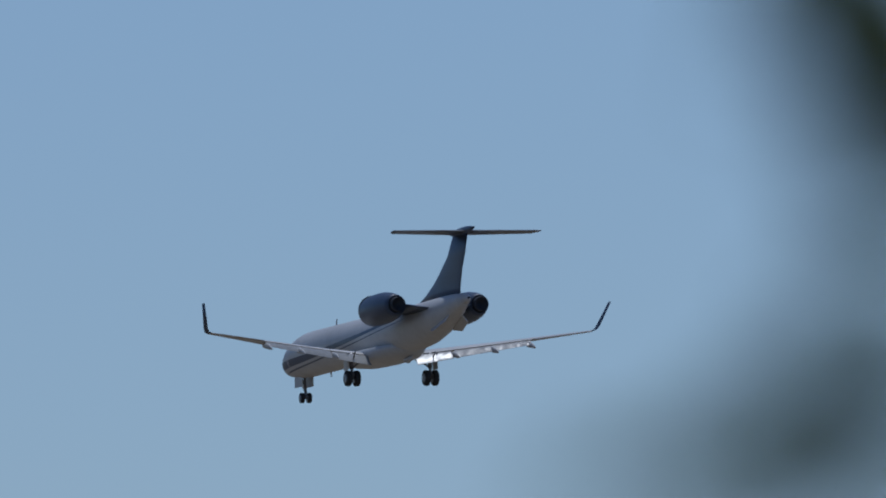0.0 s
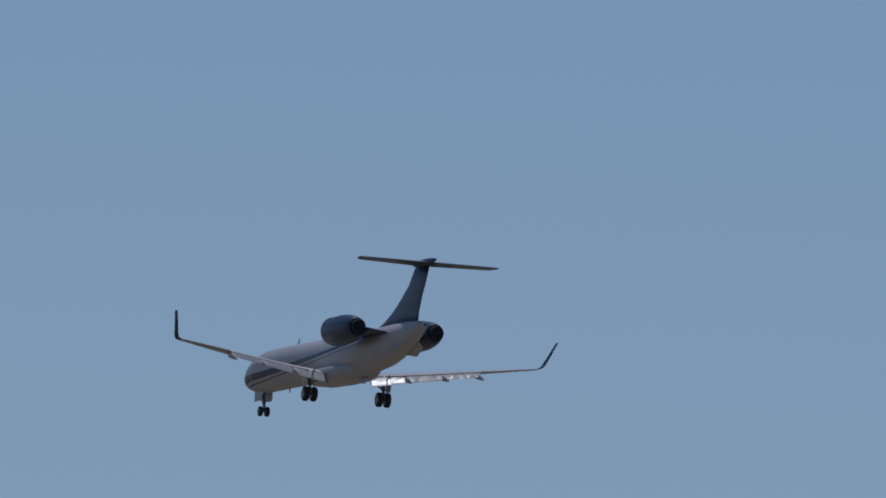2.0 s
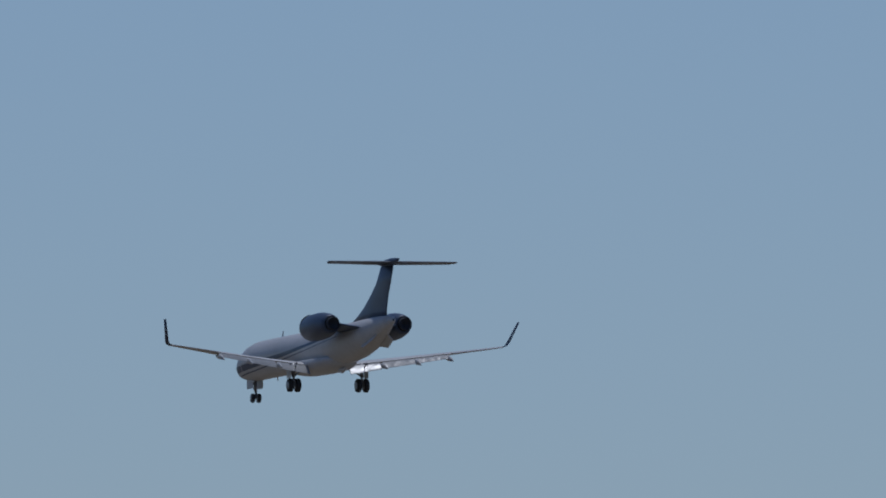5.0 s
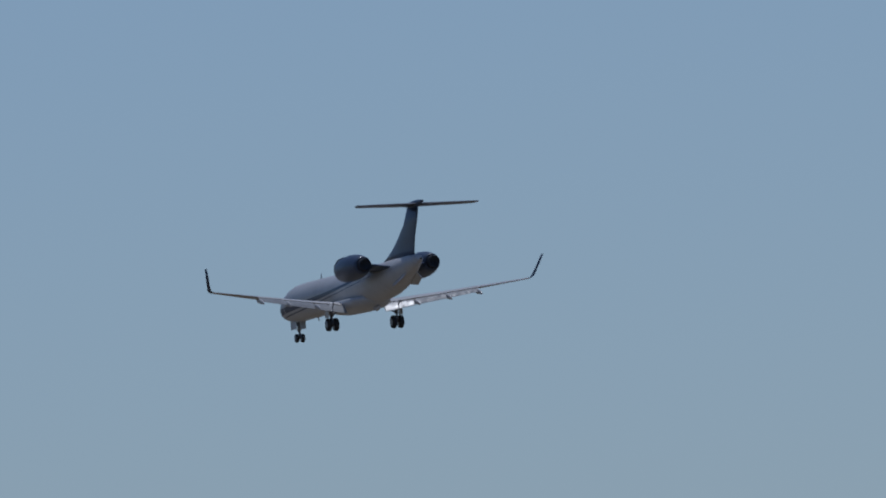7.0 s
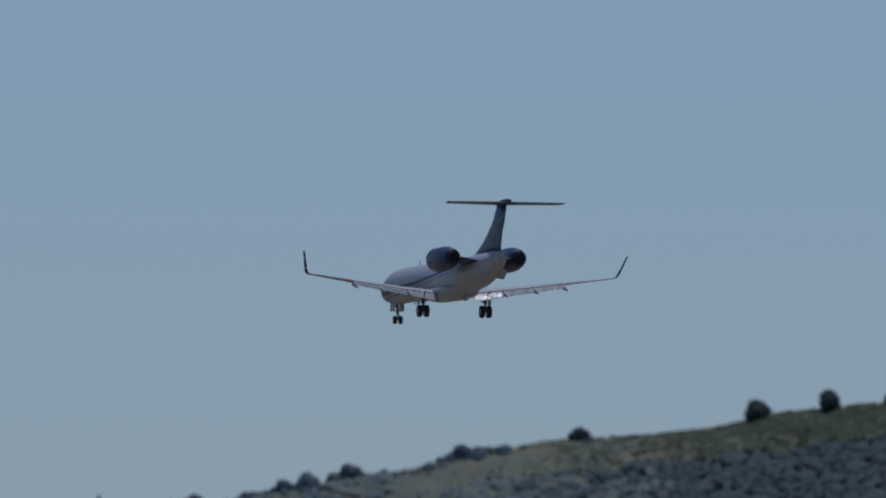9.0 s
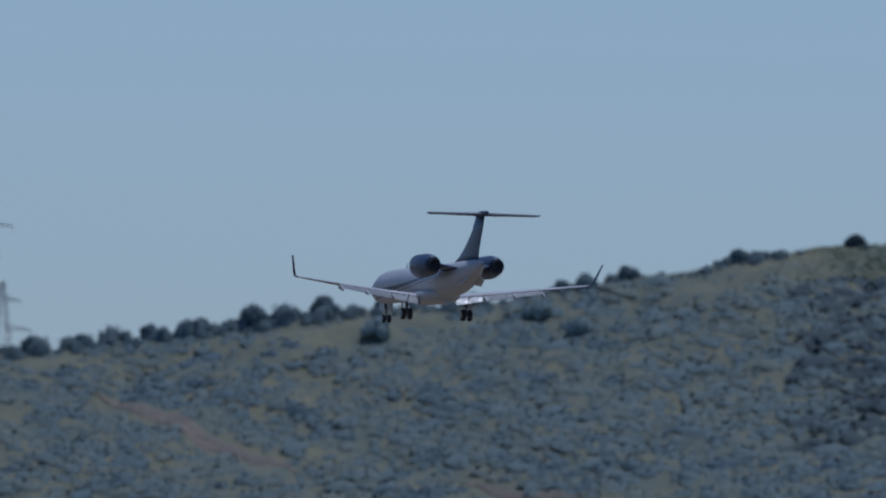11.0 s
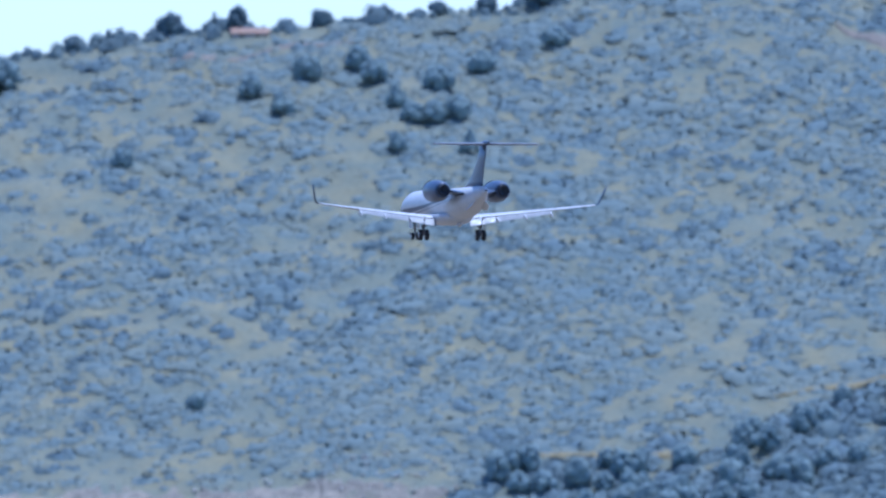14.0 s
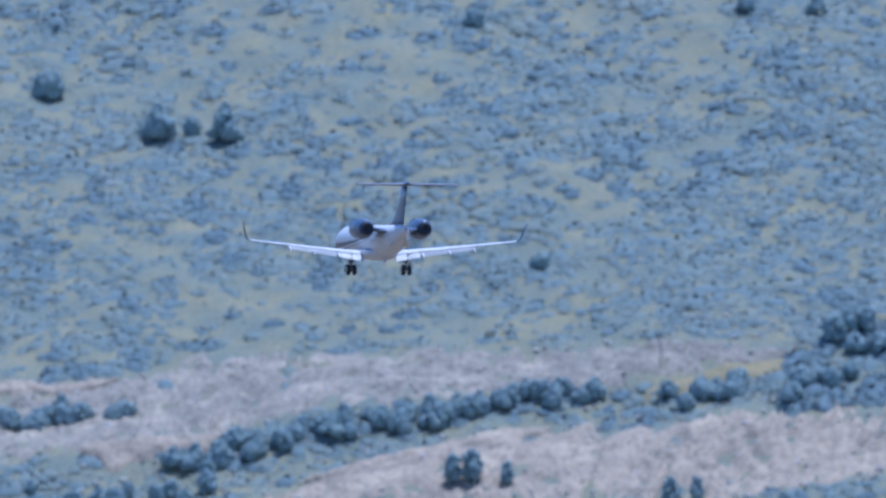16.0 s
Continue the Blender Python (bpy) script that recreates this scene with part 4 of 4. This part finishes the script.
def shed(a, wide, deep, tall, wall_mat, roof_mat, label):
    """A long low farm shed with a shallow roof, doors in its front."""
    root = new("shed")
    root.matrix_world = Matrix.Translation(place(a, C_RIDGE - 1.5, -0.6)) @ pose(0, 0, 0, 0, 0, -14)
    tagged(root, label, "shed", "sheds behind the vineyard")
    b = bmesh.new()
    box(b, (-wide / 2, -deep / 2, 0), (wide / 2, deep / 2, tall), 0.02)
    part("wall", b, wall_mat, root)
    b = bmesh.new()
    h = tall + 0.05
    prof = [(-deep / 2 - 0.25, h - 0.1), (0, h + 0.35), (deep / 2 + 0.25, h - 0.1), (deep / 2 + 0.25, h), (0, h + 0.47), (-deep / 2 - 0.25, h)]
    loft(b, [[(x, y, z) for y, z in prof] for x in (-wide / 2 - 0.2, wide / 2 + 0.2)])
    part("roof", b, roof_mat, root)
    for x in (-wide * 0.28, wide * 0.22):
        b = bmesh.new()
        box(b, (x - 0.9, -deep / 2 - 0.05, 0.5), (x + 0.9, -deep / 2 - 0.004, 2.3), 0.01)
        part("door", b, wall_mat, root)


shed(201.6, 8.8, 4.0, 2.9, M_SHED, M_SHED, "low pale grey metal farm shed behind the vines")
shed(212.4, 11.4, 4.0, 2.9, M_NET, M_NET, "long low shed walled with dark netting")
for ta, tc, tall, wide in ((193.0, 3500, 2.2, 4.6), (197.0, 3484, 3.2, 7.0), (190.5, 3482, 2.6, 5.0), (204.5, 3506, 4.2, 4.0), (223.0, 3502, 2.4, 5.6), (231.0, 3502, 2.0, 6.0)):
    tree(ta, tc, tall, wide, M_OAK, "dark rounded evergreen tree beside the farm sheds", "round", LINE, 0.4)

# ------------------------------------------------------------------ house on the crest
house = new("house")
house.matrix_world = Matrix.Translation(place(-280.0, 3497.0, -2.6)) @ pose(0, 0, 0, 0, 0, -12)
tagged(house, "low plastered house with an orange clay-tile roof, half hidden by scrub", "house")
bm = bmesh.new()
box(bm, (-4.6, -3.0, 0), (4.6, 3.0, 2.3), 0.02)
part("wall", bm, M_WALL, house, "weathered plaster walls")
bm = bmesh.new()
prof = [(-3.4, 2.15), (0, 3.5), (3.4, 2.15), (3.4, 2.33), (0, 3.7), (-3.4, 2.33)]
loft(bm, [[(x, y, z) for y, z in prof] for x in (-5.0, 5.0)])
roof = part("roof", bm, M_ROOF, house, "orange clay-tile roof")
for i in range(25):
    for sgn in (-1, 1):
        bm = bmesh.new()
        x = -4.85 + i * 0.404
        rod(bm, (x, 3.42 * sgn, 2.36), (x, 0.0, 3.74), 0.11, 0.11, 6)
        part("tile_course", bm, M_ROOF, roof)
for x in (-2.6, 1.4):
    bm = bmesh.new()
    box(bm, (x, -3.06, 0.9), (x + 1.0, -2.98, 1.9), 0.01)
    part("window", bm, M_WOOD, house, "closed dark wooden shutters")

# ------------------------------------------------------------------ pylons


def pylon(a, c, top_z, spread_w, arms, label, lean=0.0):
    o = place(a, c, -0.5)
    tall = top_z - o.z
    root = new("pylon")
    root.matrix_world = Matrix.Translation(o) @ pose(0, 0, 0, 0, 0, -14 + lean)
    tagged(root, label, "pylon", "power line pylons")

    def half(z):
        t = z / tall
        return spread_w * ((1 - t / 0.72) * 1.0 + (t / 0.72) * 0.34) if t < 0.72 else spread_w * (0.34 - 0.24 * (t - 0.72) / 0.28)

    r = 0.11
    for sx, sy in ((-1, -1), (1, -1), (1, 1), (-1, 1)):
        b = bmesh.new()
        zs = [0, tall * 0.36, tall * 0.72, tall]
        loft(b, [[(sx * half(z) + r * math.cos(k * math.tau / 5), sy * half(z) + r * math.sin(k * math.tau / 5), z) for k in range(5)] for z in zs])
        part("leg", b, M_STEEL, root)
    zs = [0.0]
    while zs[-1] < tall * 0.97:
        zs.append(min(tall, zs[-1] + max(1.2, 2.1 * half(zs[-1]))))
    for sx, sy, tx, ty in ((-1, -1, 1, -1), (1, -1, 1, 1), (1, 1, -1, 1), (-1, 1, -1, -1)):
        b = bmesh.new()
        for k, (z0, z1) in enumerate(zip(zs, zs[1:])):
            h0, h1 = half(z0), half(z1)
            rod(b, (sx * h0, sy * h0, z0), (tx * h1, ty * h1, z1), 0.045, 0.045, 4)
            rod(b, (tx * h0, ty * h0, z0), (sx * h1, sy * h1, z1), 0.045, 0.045, 4)
        part("bracing", b, M_STEEL, root)
    for frac, reach in arms:
        z = tall * frac
        for s in (-1, 1):
            b = bmesh.new()
            h = half(z)
            h2 = half(z + 1.1)
            for sy in (-1, 1):
                rod(b, (s * h, sy * h, z), (s * reach, 0, z), 0.12, 0.09, 5)
                rod(b, (s * h2, sy * h2, z + 1.1), (s * reach, 0, z + 0.05), 0.07, 0.05, 5)
            n = 5
            for k in range(1, n):
                q = h + (reach - h) * k / n
                y = h * (1 - k / n)
                rod(b, (s * q, -y, z), (s * q, y, z), 0.04, 0.04, 4)
                rod(b, (s * q, y, z), (s * (q - (reach - h) / n), y, z + 1.1 * (1 - (k - 1) / n)), 0.04, 0.04, 4)
            arm = part("cross_arm", b, M_STEEL, root)
            b = bmesh.new()
            for k in range(6):
                rod(b, (s * reach, 0, z - 0.1 - k * 0.2), (s * reach, 0, z - 0.24 - k * 0.2), 0.11, 0.07, 6)
            part("insulator", b, M_WALL, arm, "hanging insulator string")
    return root


ARMS = ((0.86, 4.2), (0.72, 8.2), (0.57, 5.0))
pylon(-160.8, 3512, 232.2, 4.2, ARMS, "tall grey steel lattice pylon with three cross arms")
pylon(-169.4, 3560, 224.6, 4.6, ((0.885, 4.6), (0.77, 8.4), (0.645, 5.4)), "tall grey steel lattice pylon with three cross arms")
pylon(-175.7, 3600, 219.0, 4.4, ((0.90, 4.4), (0.80, 8.0), (0.69, 5.2)), "grey steel lattice pylon farther along the line")
pylon(-181.5, 3640, 210.2, 4.2, ((0.91, 4.2), (0.82, 7.8), (0.72, 5.0)), "grey steel lattice pylon farther along the line")
pylon(-155.4, 3530, 205.4, 3.0, ((0.80, 5.0), (0.50, 8.0)), "shorter grey lattice pylon with two cross arms", 20)

# ------------------------------------------------------------------ near tree beside the viewpoint
rng = np.random.RandomState(3)
RIGHT = Vector((0.949, -0.316, 0))
NEAR = Vector((-280.16, -881.28, 22.37))
spot = NEAR + RIGHT * 2.9
gx, gy = spot.x, spot.y
ga_, gc_ = gx * AX.x + gy * AX.y, gx * CX.x + gy * CX.y
near = new("tree")
near.location = (gx, gy, float(height(ga_, gc_)))
tagged(near, "leafy green broad-leaved tree close beside the viewpoint", "tree")
foot = near.location
twigs = [(-0.03, 0.19, 0.06), (0.0, 0.15, 0.07), (0.01, 0.10, 0.05), (-0.01, 0.10, 0.06), (-0.02, 0.14, 0.06), (-0.05, 0.23, 0.07), (0.03, 0.12, 0.08), (0.03, -0.27, 0.05)]
loose = [(-0.08, 0.17, 0.08), (-0.02, 0.02, 0.06), (0.01, -0.04, 0.06), (-0.03, -0.15, 0.07), (-0.08, -0.25, 0.06), (-0.13, -0.28, 0.06), (-0.19, -0.305, 0.05), (-0.25, -0.33, 0.05), (-0.31, -0.345, 0.05), (-0.14, -0.34, 0.07), (-0.06, -0.32, 0.08)]
tips = [(NEAR + RIGHT * u * 1.9 + Vector((0, 0, v * 1.9)), r * 1.9) for u, v, r in loose + twigs]
for i in range(46):
    d = Vector(rng.normal(size=3)).normalized()
    q = spot + Vector((d.x * 1.7, d.y * 1.7, d.z * 1.5 - 1.2)) * rng.uniform(0.35, 1.0)
    if (q - NEAR).dot(RIGHT) > 0.75:
        tips.append((q, 0.3))
b = bmesh.new()
fork = Vector((0, 0, spot.z - foot.z - 2.3))
rod(b, (0, 0, -0.3), fork, 0.16, 0.11, 10)
for q, r in tips:
    mid = fork.lerp(q - foot, 0.55) + Vector((0, 0, -0.12))
    rod(b, fork - Vector((0, 0, 0.05)), mid, 0.035, 0.018, 6)
    rod(b, mid, q - foot, 0.018, 0.005, 6)
part("trunk", b, M_BARK, near, "grey-brown trunk and limbs")
cen = np.array([q - foot for q, r in tips])
size = np.array([r for q, r in tips])
k = len(loose)
p0, n0 = clump_points(cen[:k], size[:k], 1.0, 26, rng)
p1, n1 = clump_points(cen[k:], size[k:], 1.0, 150, rng)
p, nn = np.concatenate([p0, p1]), np.concatenate([n0, n1])
cards("crown", p, rng.uniform(0.05, 0.085, len(p)), nn, M_LEAF, near, rng)
